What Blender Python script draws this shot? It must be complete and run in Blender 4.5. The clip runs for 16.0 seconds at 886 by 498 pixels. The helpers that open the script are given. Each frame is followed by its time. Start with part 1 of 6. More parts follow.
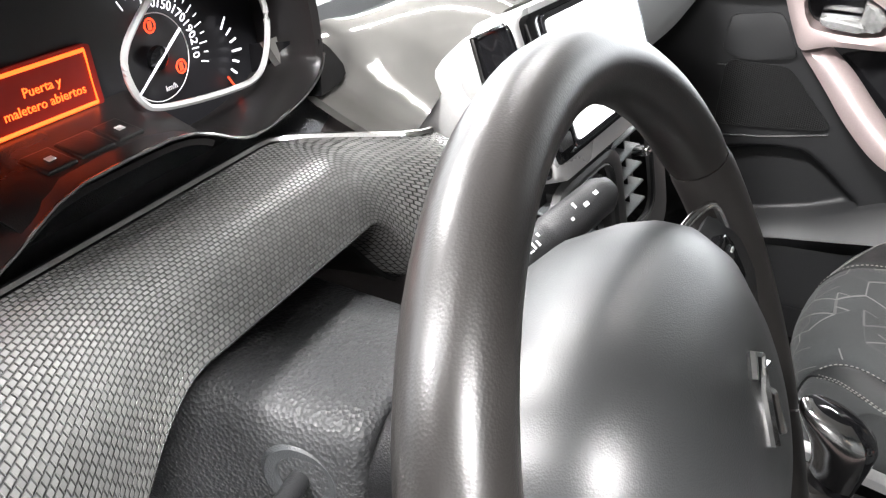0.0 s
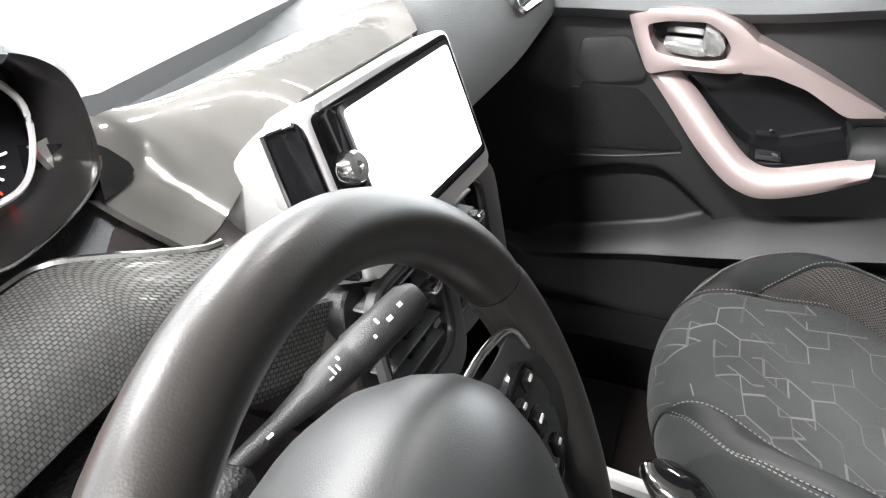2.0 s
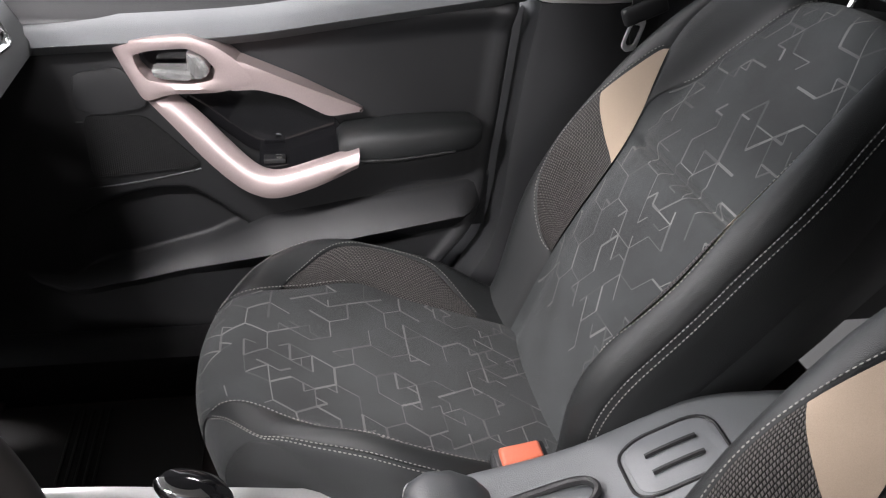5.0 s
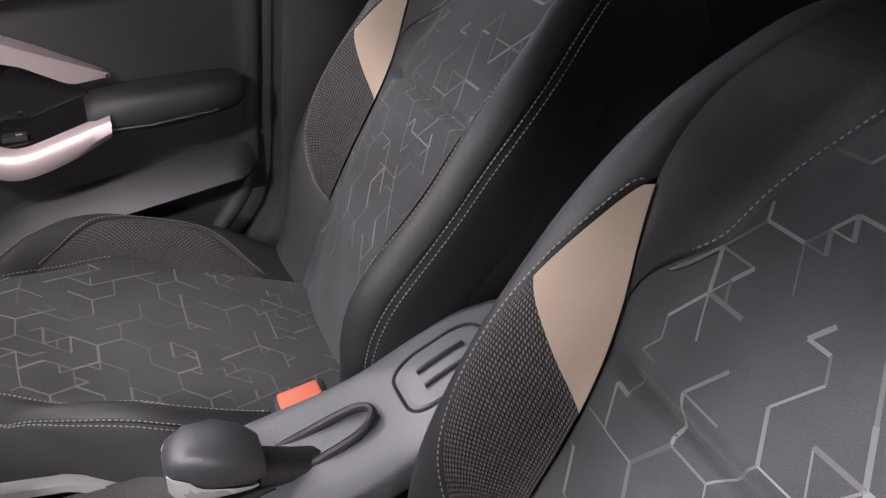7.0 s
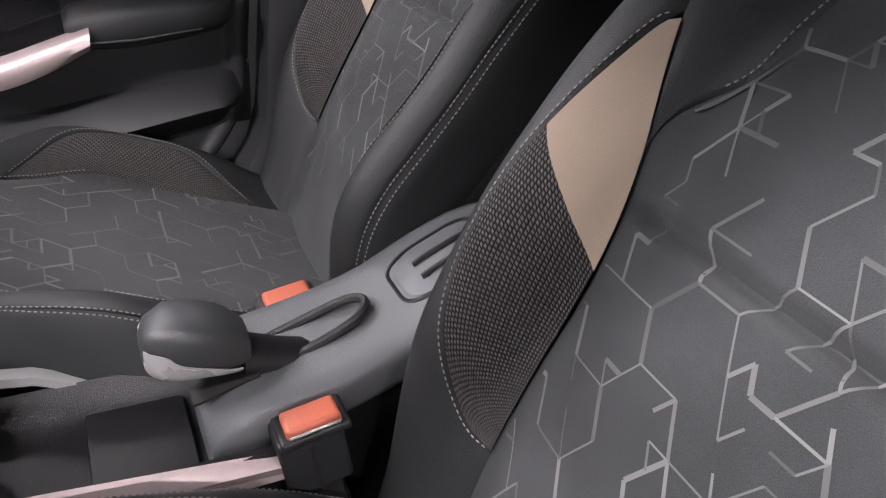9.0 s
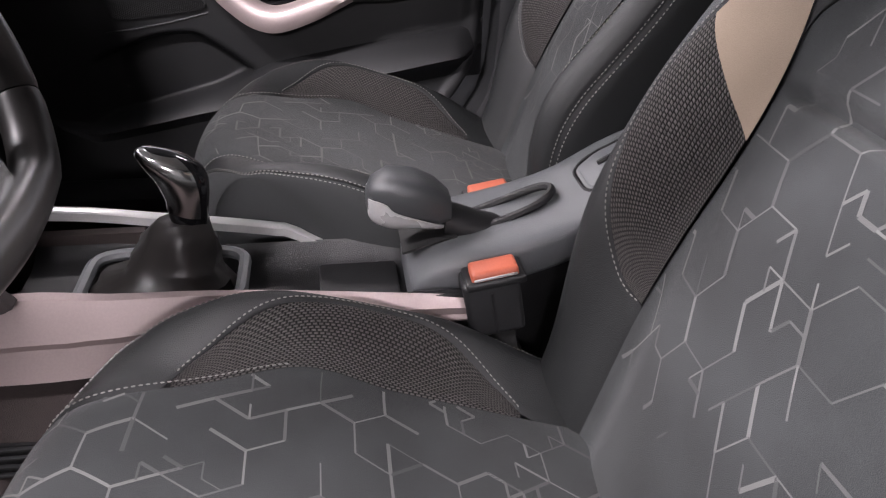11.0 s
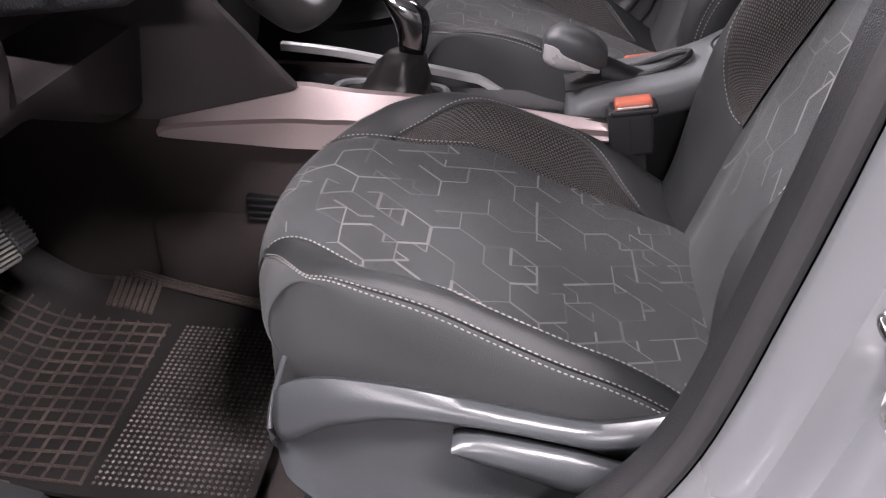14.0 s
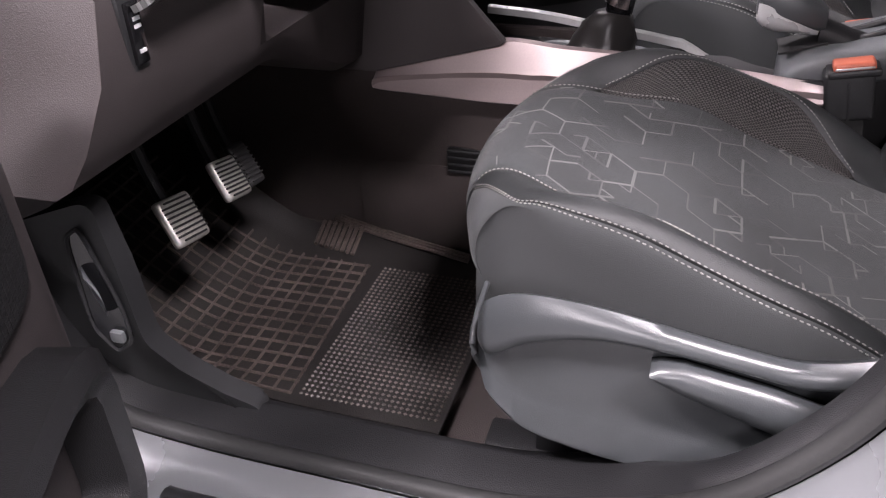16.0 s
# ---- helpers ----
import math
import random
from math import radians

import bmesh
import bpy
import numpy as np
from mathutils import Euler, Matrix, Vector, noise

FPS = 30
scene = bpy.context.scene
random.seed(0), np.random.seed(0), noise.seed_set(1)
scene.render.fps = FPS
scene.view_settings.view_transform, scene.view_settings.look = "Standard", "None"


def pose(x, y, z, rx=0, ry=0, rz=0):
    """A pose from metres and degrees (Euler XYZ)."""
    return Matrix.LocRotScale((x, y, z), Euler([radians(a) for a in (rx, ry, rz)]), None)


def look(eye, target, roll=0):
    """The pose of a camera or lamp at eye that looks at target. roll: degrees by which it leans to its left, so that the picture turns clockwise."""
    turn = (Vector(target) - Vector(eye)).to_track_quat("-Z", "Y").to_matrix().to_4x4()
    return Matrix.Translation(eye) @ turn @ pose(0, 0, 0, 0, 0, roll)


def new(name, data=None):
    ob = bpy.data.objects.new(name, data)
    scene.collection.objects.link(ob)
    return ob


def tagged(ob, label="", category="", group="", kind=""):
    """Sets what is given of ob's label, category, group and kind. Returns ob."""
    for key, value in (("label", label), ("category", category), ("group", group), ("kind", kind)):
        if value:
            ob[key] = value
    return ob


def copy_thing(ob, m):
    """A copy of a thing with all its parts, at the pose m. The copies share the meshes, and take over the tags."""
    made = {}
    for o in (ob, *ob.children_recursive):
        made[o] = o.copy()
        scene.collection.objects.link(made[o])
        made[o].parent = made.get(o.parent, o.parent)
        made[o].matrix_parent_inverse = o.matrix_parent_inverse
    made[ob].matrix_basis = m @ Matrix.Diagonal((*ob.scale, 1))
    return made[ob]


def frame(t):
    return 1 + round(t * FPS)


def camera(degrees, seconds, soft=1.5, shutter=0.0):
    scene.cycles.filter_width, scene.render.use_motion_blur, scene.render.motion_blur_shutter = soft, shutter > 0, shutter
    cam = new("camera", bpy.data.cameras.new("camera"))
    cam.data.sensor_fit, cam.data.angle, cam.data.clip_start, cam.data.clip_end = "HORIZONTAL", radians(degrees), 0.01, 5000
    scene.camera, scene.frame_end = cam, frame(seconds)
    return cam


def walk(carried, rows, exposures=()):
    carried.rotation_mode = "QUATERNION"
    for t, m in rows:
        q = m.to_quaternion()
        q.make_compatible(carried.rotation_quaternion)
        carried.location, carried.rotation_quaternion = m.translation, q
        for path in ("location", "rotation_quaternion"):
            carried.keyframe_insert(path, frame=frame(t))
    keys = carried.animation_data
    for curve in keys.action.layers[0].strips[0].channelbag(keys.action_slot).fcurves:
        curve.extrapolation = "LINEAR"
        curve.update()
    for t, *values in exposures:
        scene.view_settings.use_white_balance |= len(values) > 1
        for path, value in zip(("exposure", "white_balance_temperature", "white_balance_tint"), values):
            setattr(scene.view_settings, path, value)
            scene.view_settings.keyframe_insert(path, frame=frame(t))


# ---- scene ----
cam = camera(57.9, 16.0, soft=1.2)
PATH = [
    (0, (-0.563, 0.302, 1.235), (0.987, 1.042, 0.211), 1.2),
    (0.5, (-0.53, 0.319, 1.234), (1.03, 1.048, 0.216), 1.0),
    (1, (-0.504, 0.317, 1.25), (1.056, 1.01, 0.207), 1.2),
    (1.5, (-0.484, 0.299, 1.268), (1.096, 0.923, 0.213), 1.6),
    (2, (-0.477, 0.273, 1.283), (1.15, 0.783, 0.238), 1.8),
    (2.5, (-0.47, 0.249, 1.294), (1.202, 0.606, 0.256), 2.9),
    (3, (-0.469, 0.225, 1.302), (1.238, 0.416, 0.277), 3.8),
    (3.5, (-0.478, 0.196, 1.31), (1.248, 0.229, 0.3), 4.2),
    (4, (-0.488, 0.169, 1.317), (1.24, 0.058, 0.316), 4.3),
    (4.5, (-0.501, 0.154, 1.33), (1.21, -0.104, 0.327), 4.3),
    (5, (-0.522, 0.128, 1.356), (1.156, -0.249, 0.334), 4.2),
    (7.5, (-0.56, 0.025, 1.256), (0.974, -0.77, 0.249), 3.5),
    (8, (-0.558, 0.031, 1.217), (0.967, -0.802, 0.227), 4.7),
    (8.5, (-0.559, 0.041, 1.187), (0.962, -0.797, 0.195), 5.2),
    (9, (-0.572, 0.052, 1.168), (0.962, -0.737, 0.158), 4.8),
    (9.5, (-0.612, 0.056, 1.146), (0.991, -0.607, 0.15), 4.2),
    (10, (-0.651, 0.056, 1.132), (1.006, -0.453, 0.133), 3.0),
    (12.5, (-0.951, 0.079, 1.114), (0.769, 0.022, 0.096), 0.9),
    (13, (-1.022, 0.076, 1.124), (0.688, 0.066, 0.086), 1.1),
    (13.5, (-1.052, 0.066, 1.106), (0.65, 0.133, 0.057), 0.9),
    (14, (-1.083, 0.067, 1.091), (0.605, 0.216, 0.028), 1.0),
    (14.5, (-1.108, 0.073, 1.069), (0.567, 0.326, 0.005), 1.0),
    (15, (-1.128, 0.079, 1.046), (0.53, 0.453, -0.009), -0.1),
    (15.5, (-1.145, 0.084, 1.038), (0.492, 0.558, -0.008), -1.4),
    (16, (-1.149, 0.092, 1.055), (0.453, 0.643, -0.008), -2.4),
]
EXPOSURES = [(0.0, 1.45, 6500, 11), (1.5, 1.5, 6500, 10), (2.5, 1.4, 6500, 10), (4.0, 1.1, 6500, 12), (5.0, 0.9, 6500, 15), (7.5, 0.55, 6500, 23), (9.0, 0.5, 6500, 22), (10.0, 0.5, 6500, 22), (12.5, 0.65, 6500, 23), (16.0, 0.6, 6500, 25)]
walk(cam, [(t, look(eye, target, roll)) for t, eye, target, roll in PATH], EXPOSURES)

# World: an indoor hall; its light comes from unseen lamps, one added fill and the glazed front ahead of the car.
world = bpy.data.worlds.new("world")
scene.world = world
world.use_nodes = True
world.node_tree.nodes["Background"].inputs[0].default_value = (0.9, 0.95, 1.0, 1)
world.node_tree.nodes["Background"].inputs[1].default_value = 0.015


def unseen_lamp(x, y, z, sx, sy, watts, target, colour=(1.0, 0.99, 0.98)):
    data = bpy.data.lights.new("unseen_lamp", "AREA")
    data.shape, data.size, data.size_y, data.energy, data.color = "RECTANGLE", sx, sy, watts, colour
    ob = new("unseen_lamp", data)
    ob.matrix_world = look((x, y, z), target)
    return ob


# Rows of unseen ceiling lamps; those beside the open door stand steep over its sill, so the roof shades the cabin's far
# half.
# The low one at x -4.4 is a made-up fill for footwell and far door.
for lamp_x, lamp_y, lamp_z, watts in ((-1.95, -1.3, 3.6, 190), (-1.95, 1.5, 3.6, 150), (-4.4, 0.2, 2.4, 120), (3.0, 1.3, 3.6, 50), (3.0, -1.6, 3.6, 40), (-2.4, 3.4, 3.6, 230), (0.5, 3.6, 3.6, 170), (2.6, 3.4, 3.6, 130)):
    unseen_lamp(lamp_x, lamp_y, lamp_z, 0.3, 0.9, watts, (lamp_x, lamp_y + 0.001, 0))


# ---- helpers of this scene ----
def smooth_step(a, b, v):
    v = min(1.0, max(0.0, (v - a) / (b - a)))
    return v * v * (3 - 2 * v)


def lerp(a, b, k):
    return a + (b - a) * k


def curve_at(points, k):
    """Catmull-Rom through the points (tuples of any size), k from 0 to 1."""
    n = len(points) - 1
    k = min(max(k, 0.0), 1.0) * n
    i = min(int(k), n - 1)
    f = k - i
    p0, p1, p2, p3 = (points[min(max(j, 0), n)] for j in (i - 1, i, i + 1, i + 2))
    return tuple(0.5 * (2 * b + (c - a) * f + (2 * a - 5 * b + 4 * c - d) * f * f + (3 * b - a - 3 * c + d) * f ** 3)
                 for a, b, c, d in zip(p0, p1, p2, p3))


def finish(bm, smooth=True, sharp=40):
    bmesh.ops.recalc_face_normals(bm, faces=bm.faces)
    for face in bm.faces:
        face.smooth = smooth
    if smooth:
        for edge in bm.edges:
            if len(edge.link_faces) == 2 and edge.calc_face_angle(0) > radians(sharp):
                edge.smooth = False
    return bm


def part(name, bm, material, parent=None, label="", sharp=40):
    finish(bm, True, sharp)
    base, up = Vector((0, 0, 0)), parent
    while up:
        base, up = base + up.location, up.parent
    bmesh.ops.translate(bm, vec=-base, verts=bm.verts)
    mesh = bpy.data.meshes.new(name)
    bm.to_mesh(mesh)
    bm.free()
    mesh.materials.append(material)
    ob = new(name, mesh)
    ob.parent = parent
    if label:
        tagged(ob, label)
    return ob


def setting(name, bm, mat, label, sharp=40):
    return tagged(part(name, bm, mat, None, label, sharp), kind="structure")


def thing(name, label, category, group="", at=(0, 0, 0), kind=""):
    ob = new(name)
    ob.empty_display_size = 0.05
    ob.location = at
    return tagged(ob, label, category, group, kind)


def sheet(fn, ns, nt, thick=0.0, wrap_s=False, wrap_t=False):
    """A mesh from fn(s, t), both from 0 to 1; thick: depth behind it."""
    bm = bmesh.new()
    uv = bm.loops.layers.uv.new("uv")
    rows = []
    for i in range(ns if wrap_s else ns + 1):
        rows.append([bm.verts.new(fn(i / ns, j / nt)) for j in range(nt if wrap_t else nt + 1)])
    for i in range(ns):
        for j in range(nt):
            a, b = rows[i], rows[(i + 1) % len(rows)]
            jn = (j + 1) % len(a)
            quad = [a[j], b[j], b[jn], a[jn]]
            if len({v.co.to_tuple(6) for v in quad}) < 3:
                continue
            face = bm.faces.new(quad)
            for loop, (s, t) in zip(face.loops, ((i, j), (i + 1, j), (i + 1, j + 1), (i, j + 1))):
                loop[uv].uv = (s / ns, t / nt)
    bmesh.ops.remove_doubles(bm, verts=bm.verts, dist=1e-5)
    if thick:
        bmesh.ops.recalc_face_normals(bm, faces=bm.faces)
        bmesh.ops.solidify(bm, geom=bm.faces[:], thickness=thick)
    return bm


def loft(rings, cap=True, closed=False):
    """A body through rings of equally many points."""
    bm = bmesh.new()
    rows = [[bm.verts.new(p) for p in ring] for ring in rings]
    n = len(rows[0])
    pairs = list(zip(rows, rows[1:])) + ([(rows[-1], rows[0])] if closed else [])
    for a, b in pairs:
        for j in range(n):
            bm.faces.new((a[j], a[(j + 1) % n], b[(j + 1) % n], b[j]))
    if cap and not closed:
        bm.faces.new(rows[0][::-1])
        bm.faces.new(rows[-1])
    return bm


def tube(points, radius, n=10, closed=False, flat=1.0):
    """A round bar along points; radius: a number, or a function of 0..1."""
    pts = [Vector(p) for p in points]
    rings, up = [], Vector((0.03, 0.05, 1))
    m = len(pts)
    for i, p in enumerate(pts):
        before, after = (pts[i - 1], pts[(i + 1) % m]) if closed else (pts[max(i - 1, 0)], pts[min(i + 1, m - 1)])
        ahead = (after - before).normalized()
        side = ahead.cross(up)
        side = side.normalized() if side.length > 1e-4 else ahead.orthogonal().normalized()
        lift = side.cross(ahead)
        r = radius(i / (m - 1)) if callable(radius) else radius
        rings.append([p + r * (math.cos(2 * math.pi * k / n) * side + flat * math.sin(2 * math.pi * k / n) * lift) for k in range(n)])
    return loft(rings, True, closed)


def smooth_path(points, n):
    return [Vector(curve_at(points, i / n)) for i in range(n + 1)]


def box(x, y, z, sx, sy, sz, bevel=0.004, turn=None, segs=2):
    """A bevelled box round its centre."""
    bm = bmesh.new()
    bmesh.ops.create_cube(bm, size=1.0)
    bmesh.ops.scale(bm, vec=(sx, sy, sz), verts=bm.verts)
    if bevel:
        bmesh.ops.bevel(bm, geom=bm.edges[:], offset=bevel, segments=segs, profile=0.6, affect="EDGES")
    m = Matrix.Translation((x, y, z)) @ (turn or Matrix.Identity(4))
    bmesh.ops.transform(bm, matrix=m, verts=bm.verts)
    return bm


def plate(outline, place, depth, bevel=0.003, segs=2):
    """A slab: outline in two coordinates, place(a, b, c) gives the point at depth c."""
    bm = bmesh.new()
    low = [bm.verts.new(place(a, b, 0.0)) for a, b in outline]
    top = [bm.verts.new(place(a, b, depth)) for a, b in outline]
    n = len(outline)
    bm.faces.new(low[::-1])
    face = bm.faces.new(top)
    for i in range(n):
        bm.faces.new((low[i], low[(i + 1) % n], top[(i + 1) % n], top[i]))
    if bevel:
        bmesh.ops.bevel(bm, geom=list(face.edges), offset=bevel, segments=segs, profile=0.6, affect="EDGES")
    return bm


def rounded(points, n=6, r=0.25):
    """A closed outline with rounded corners; r: share of each side that the round takes."""
    out, m = [], len(points)
    for i in range(m):
        p0, p1, p2 = (Vector(points[(i + j) % m]) for j in (-1, 0, 1))
        a, b = p1.lerp(p0, r), p1.lerp(p2, r)
        for k in range(n + 1):
            f = k / n
            out.append(tuple((1 - f) ** 2 * a + 2 * f * (1 - f) * p1 + f * f * b))
    return out


def ring_frame(outer, inner, place, depth, lift=0.0):
    """A frame between two outlines of equally many points."""
    def along(k):
        return outer[k % len(outer)], inner[k % len(inner)]
    rings = []
    for k in range(len(outer)):
        (a, b), (c, d) = along(k)
        mid = (lerp(a, c, 0.5), lerp(b, d, 0.5))
        rings.append([place(a, b, 0.0), place(lerp(a, c, 0.08), lerp(b, d, 0.08), depth * 0.8), place(*mid, depth + lift),
                      place(lerp(a, c, 0.92), lerp(b, d, 0.92), depth * 0.8), place(c, d, 0.0)])
    return loft(rings, False, True)


def turned(profile, n=24, m=None):
    """A body of revolution round z from (radius, height) rows."""
    rings = [[Vector((max(r, 1e-4) * math.cos(2 * math.pi * k / n), max(r, 1e-4) * math.sin(2 * math.pi * k / n), h)) for k in range(n)] for r, h in profile]
    bm = loft(rings)
    if m:
        bmesh.ops.transform(bm, matrix=m, verts=bm.verts)
    return bm


def join(*bms):
    out = bmesh.new()
    for bm in bms:
        mesh = bpy.data.meshes.new("tmp")
        bm.to_mesh(mesh)
        bm.free()
        out.from_mesh(mesh)
        bpy.data.meshes.remove(mesh)
    return out


def lettering(text, size, m, material, parent, name="lettering"):
    """Raised words with the built-in font, as a mesh."""
    data = bpy.data.curves.new(name, "FONT")
    data.body, data.size, data.extrude, data.align_x, data.align_y = text, size, 0.0002, "CENTER", "CENTER"
    data.resolution_u = 2
    tmp = bpy.data.objects.new("tmp", data)
    mesh = bpy.data.meshes.new_from_object(tmp)
    bpy.data.objects.remove(tmp)
    bpy.data.curves.remove(data)
    base, up = Vector((0, 0, 0)), parent
    while up:
        base, up = base + up.location, up.parent
    mesh.transform(Matrix.Translation(-base) @ m)
    mesh.materials.clear()
    mesh.materials.append(material)
    ob = new(name, mesh)
    ob.parent = parent
    return ob


def shifted(bm, m):
    bmesh.ops.transform(bm, matrix=m, verts=bm.verts)
    return bm


# ---- materials ----
def material(name, colour, rough=0.5, metal=0.0, bump=0.0, scale=400.0, vary=0.12, blotch=6.0, spec=0.5, sheen=0.0, coat=0.0, kind="noise", wear=0.08):
    """Base colour with variation at two scales, uneven roughness and a fine relief."""
    m = bpy.data.materials.new(name)
    m.use_nodes = True
    nodes, links = m.node_tree.nodes, m.node_tree.links
    b = nodes["Principled BSDF"]
    b.inputs["Metallic"].default_value = metal
    b.inputs["Specular IOR Level"].default_value = spec
    b.inputs["Sheen Weight"].default_value = sheen
    b.inputs["Coat Weight"].default_value = coat
    coord = nodes.new("ShaderNodeTexCoord")
    fine, wide = nodes.new("ShaderNodeTexNoise"), nodes.new("ShaderNodeTexNoise")
    fine.inputs["Scale"].default_value, wide.inputs["Scale"].default_value = scale, blotch
    wide.inputs["Detail"].default_value = 5
    for tex in (fine, wide):
        links.new(coord.outputs["Object"], tex.inputs["Vector"])
    mix = nodes.new("ShaderNodeMix")
    mix.data_type = "FLOAT"
    mix.inputs[0].default_value = 0.55
    links.new(fine.outputs["Fac"], mix.inputs[2])
    links.new(wide.outputs["Fac"], mix.inputs[3])
    ramp = nodes.new("ShaderNodeValToRGB")
    low, high = [max(0, c * (1 - vary)) for c in colour], [min(1, c * (1 + vary)) for c in colour]
    ramp.color_ramp.elements[0].position, ramp.color_ramp.elements[1].position = 0.35, 0.65
    ramp.color_ramp.elements[0].color, ramp.color_ramp.elements[1].color = (*low, 1), (*high, 1)
    links.new(mix.outputs[0], ramp.inputs[0])
    links.new(ramp.outputs[0], b.inputs["Base Color"])
    spread = nodes.new("ShaderNodeMapRange")
    spread.inputs[3].default_value, spread.inputs[4].default_value = max(0.02, rough - wear), min(1, rough + wear)
    links.new(wide.outputs["Fac"], spread.inputs[0])
    links.new(spread.outputs[0], b.inputs["Roughness"])
    if bump:
        relief = nodes.new("ShaderNodeBump")
        relief.inputs["Strength"].default_value, relief.inputs["Distance"].default_value = bump, 0.001
        if kind == "noise":
            links.new(fine.outputs["Fac"], relief.inputs["Height"])
        else:
            cells = nodes.new("ShaderNodeTexVoronoi")
            cells.inputs["Scale"].default_value = scale
            links.new(coord.outputs["Object"], cells.inputs["Vector"])
            links.new(cells.outputs["Distance"], relief.inputs["Height"])
        links.new(relief.outputs[0], b.inputs["Normal"])
    return m


def weave(name, colour, dark, step_u, step_v, rough=0.7, depth=0.6, spec=0.3, offset=True, deep=0.0008, in_metres=False, joint=0.16):
    """A woven or embossed surface: rounded cells on the part's own uv, given in cells across."""
    m = bpy.data.materials.new(name)
    m.use_nodes = True
    nodes, links = m.node_tree.nodes, m.node_tree.links
    b = nodes["Principled BSDF"]
    b.inputs["Roughness"].default_value, b.inputs["Specular IOR Level"].default_value = rough, spec
    coord = nodes.new("ShaderNodeTexCoord")
    grid = nodes.new("ShaderNodeMapping")
    grid.inputs["Scale"].default_value = (1, step_v, step_u) if in_metres else (step_u, step_v, 1)
    if in_metres:
        grid.inputs["Rotation"].default_value = (0, radians(90), 0)
    links.new(coord.outputs["Object" if in_metres else "UV"], grid.inputs["Vector"])
    brick = nodes.new("ShaderNodeTexBrick")
    brick.offset = 0.5 if offset else 0.0
    brick.inputs["Scale"].default_value = 1.0
    brick.inputs["Mortar Size"].default_value = joint
    brick.inputs["Mortar Smooth"].default_value = 1.0
    brick.inputs["Brick Width"].default_value, brick.inputs["Row Height"].default_value = 1.0, 1.0
    brick.inputs["Color1"].default_value = (*colour, 1)
    brick.inputs["Color2"].default_value = (*[c * 0.8 for c in colour], 1)
    brick.inputs["Mortar"].default_value = (*dark, 1)
    links.new(grid.outputs[0], brick.inputs["Vector"])
    links.new(brick.outputs["Color"], b.inputs["Base Color"])
    relief = nodes.new("ShaderNodeBump")
    relief.invert = True
    relief.inputs["Strength"].default_value, relief.inputs["Distance"].default_value = depth, deep
    links.new(brick.outputs["Fac"], relief.inputs["Height"])
    links.new(relief.outputs[0], b.inputs["Normal"])
    return m


def glowing(name, colour, strength):
    m = bpy.data.materials.new(name)
    m.use_nodes = True
    b = m.node_tree.nodes["Principled BSDF"]
    b.inputs["Base Color"].default_value = (*[c * 0.5 for c in colour], 1)
    b.inputs["Emission Color"].default_value = (*colour, 1)
    b.inputs["Emission Strength"].default_value = strength
    return m


KNEE = material("dark_knee_plastic", (0.056, 0.047, 0.047), 0.58, bump=0.3, scale=900, kind="cells")
PILLAR = material("dark_pillar_plastic", (0.038, 0.039, 0.041), 0.5, bump=0.3, scale=900, kind="cells")
DASH = material("grained_dash_plastic", (0.145, 0.152, 0.158), 0.5, bump=0.5, scale=900, kind="cells")
PLASTIC = material("black_plastic", (0.013, 0.013, 0.014), 0.45, bump=0.35, scale=900, kind="cells")
PLASTIC_SOFT = material("soft_black_plastic", (0.023, 0.0235, 0.0248), 0.46, bump=0.2, scale=900, kind="cells")
GRIP_PLASTIC = material("dark_grip_plastic", (0.050, 0.053, 0.056), 0.38, bump=0.2, scale=900, kind="cells", spec=0.6)
GREY_PLASTIC = material("grey_console_plastic", (0.135, 0.142, 0.148), 0.34, bump=0.25, scale=900, kind="cells")
SHIELD = material("dark_grey_shield_plastic", (0.046, 0.050, 0.053), 0.30, bump=0.15, scale=800, spec=0.75, vary=0.10, blotch=30, wear=0.04)
GLOSS = material("gloss_black", (0.008, 0.008, 0.009), 0.08, spec=0.6, wear=0.04)
HOOD = material("satin_black_hood", (0.014, 0.013, 0.013), 0.28, bump=0.1, scale=1200, kind="cells")
GLOSS_GREY = material("gloss_grey_lacquer", (0.20, 0.195, 0.185), 0.10, metal=0.4, coat=0.3, wear=0.05, bump=1.0, scale=28)
LEATHER = material("black_leather", (0.024, 0.022, 0.021), 0.36, bump=0.07, scale=1100, kind="cells")
HORN = material("wheel_centre_plastic", (0.029, 0.0302, 0.0314), 0.42, spec=0.75, bump=0.10, scale=1300, kind="cells")
FABRIC = material("charcoal_seat_cloth", (0.0245, 0.0268, 0.0276), 0.80, bump=0.5, scale=1300, sheen=0.1, vary=0.16)
BOLSTER = material("dark_seat_vinyl", (0.0175, 0.0190, 0.0194), 0.50, bump=0.3, scale=1100, kind="cells")
# The insert's strong broad blotches put dappled light and shadow into its colour.
INSERT = material("patterned_seat_cloth", (0.027, 0.0302, 0.0310), 0.85, bump=0.5, scale=1500, sheen=0.1, vary=0.5, blotch=11)
THREAD_LINE = material("grey_woven_line", (0.140, 0.140, 0.136), 0.85, bump=0.3, scale=1500, vary=0.3, blotch=14)
line_nodes, line_links = THREAD_LINE.node_tree.nodes, THREAD_LINE.node_tree.links
island, strength, blend = line_nodes.new("ShaderNodeNewGeometry"), line_nodes.new("ShaderNodeMapRange"), line_nodes.new("ShaderNodeMix")
blend.data_type = "RGBA"
blend.inputs[7].default_value = (0.158, 0.159, 0.155, 1)
blend.inputs[6].default_value = (0.036, 0.039, 0.039, 1)
line_links.new(island.outputs["Random Per Island"], strength.inputs[0])
strength.inputs[3].default_value, strength.inputs[4].default_value = 0.2, 1.0
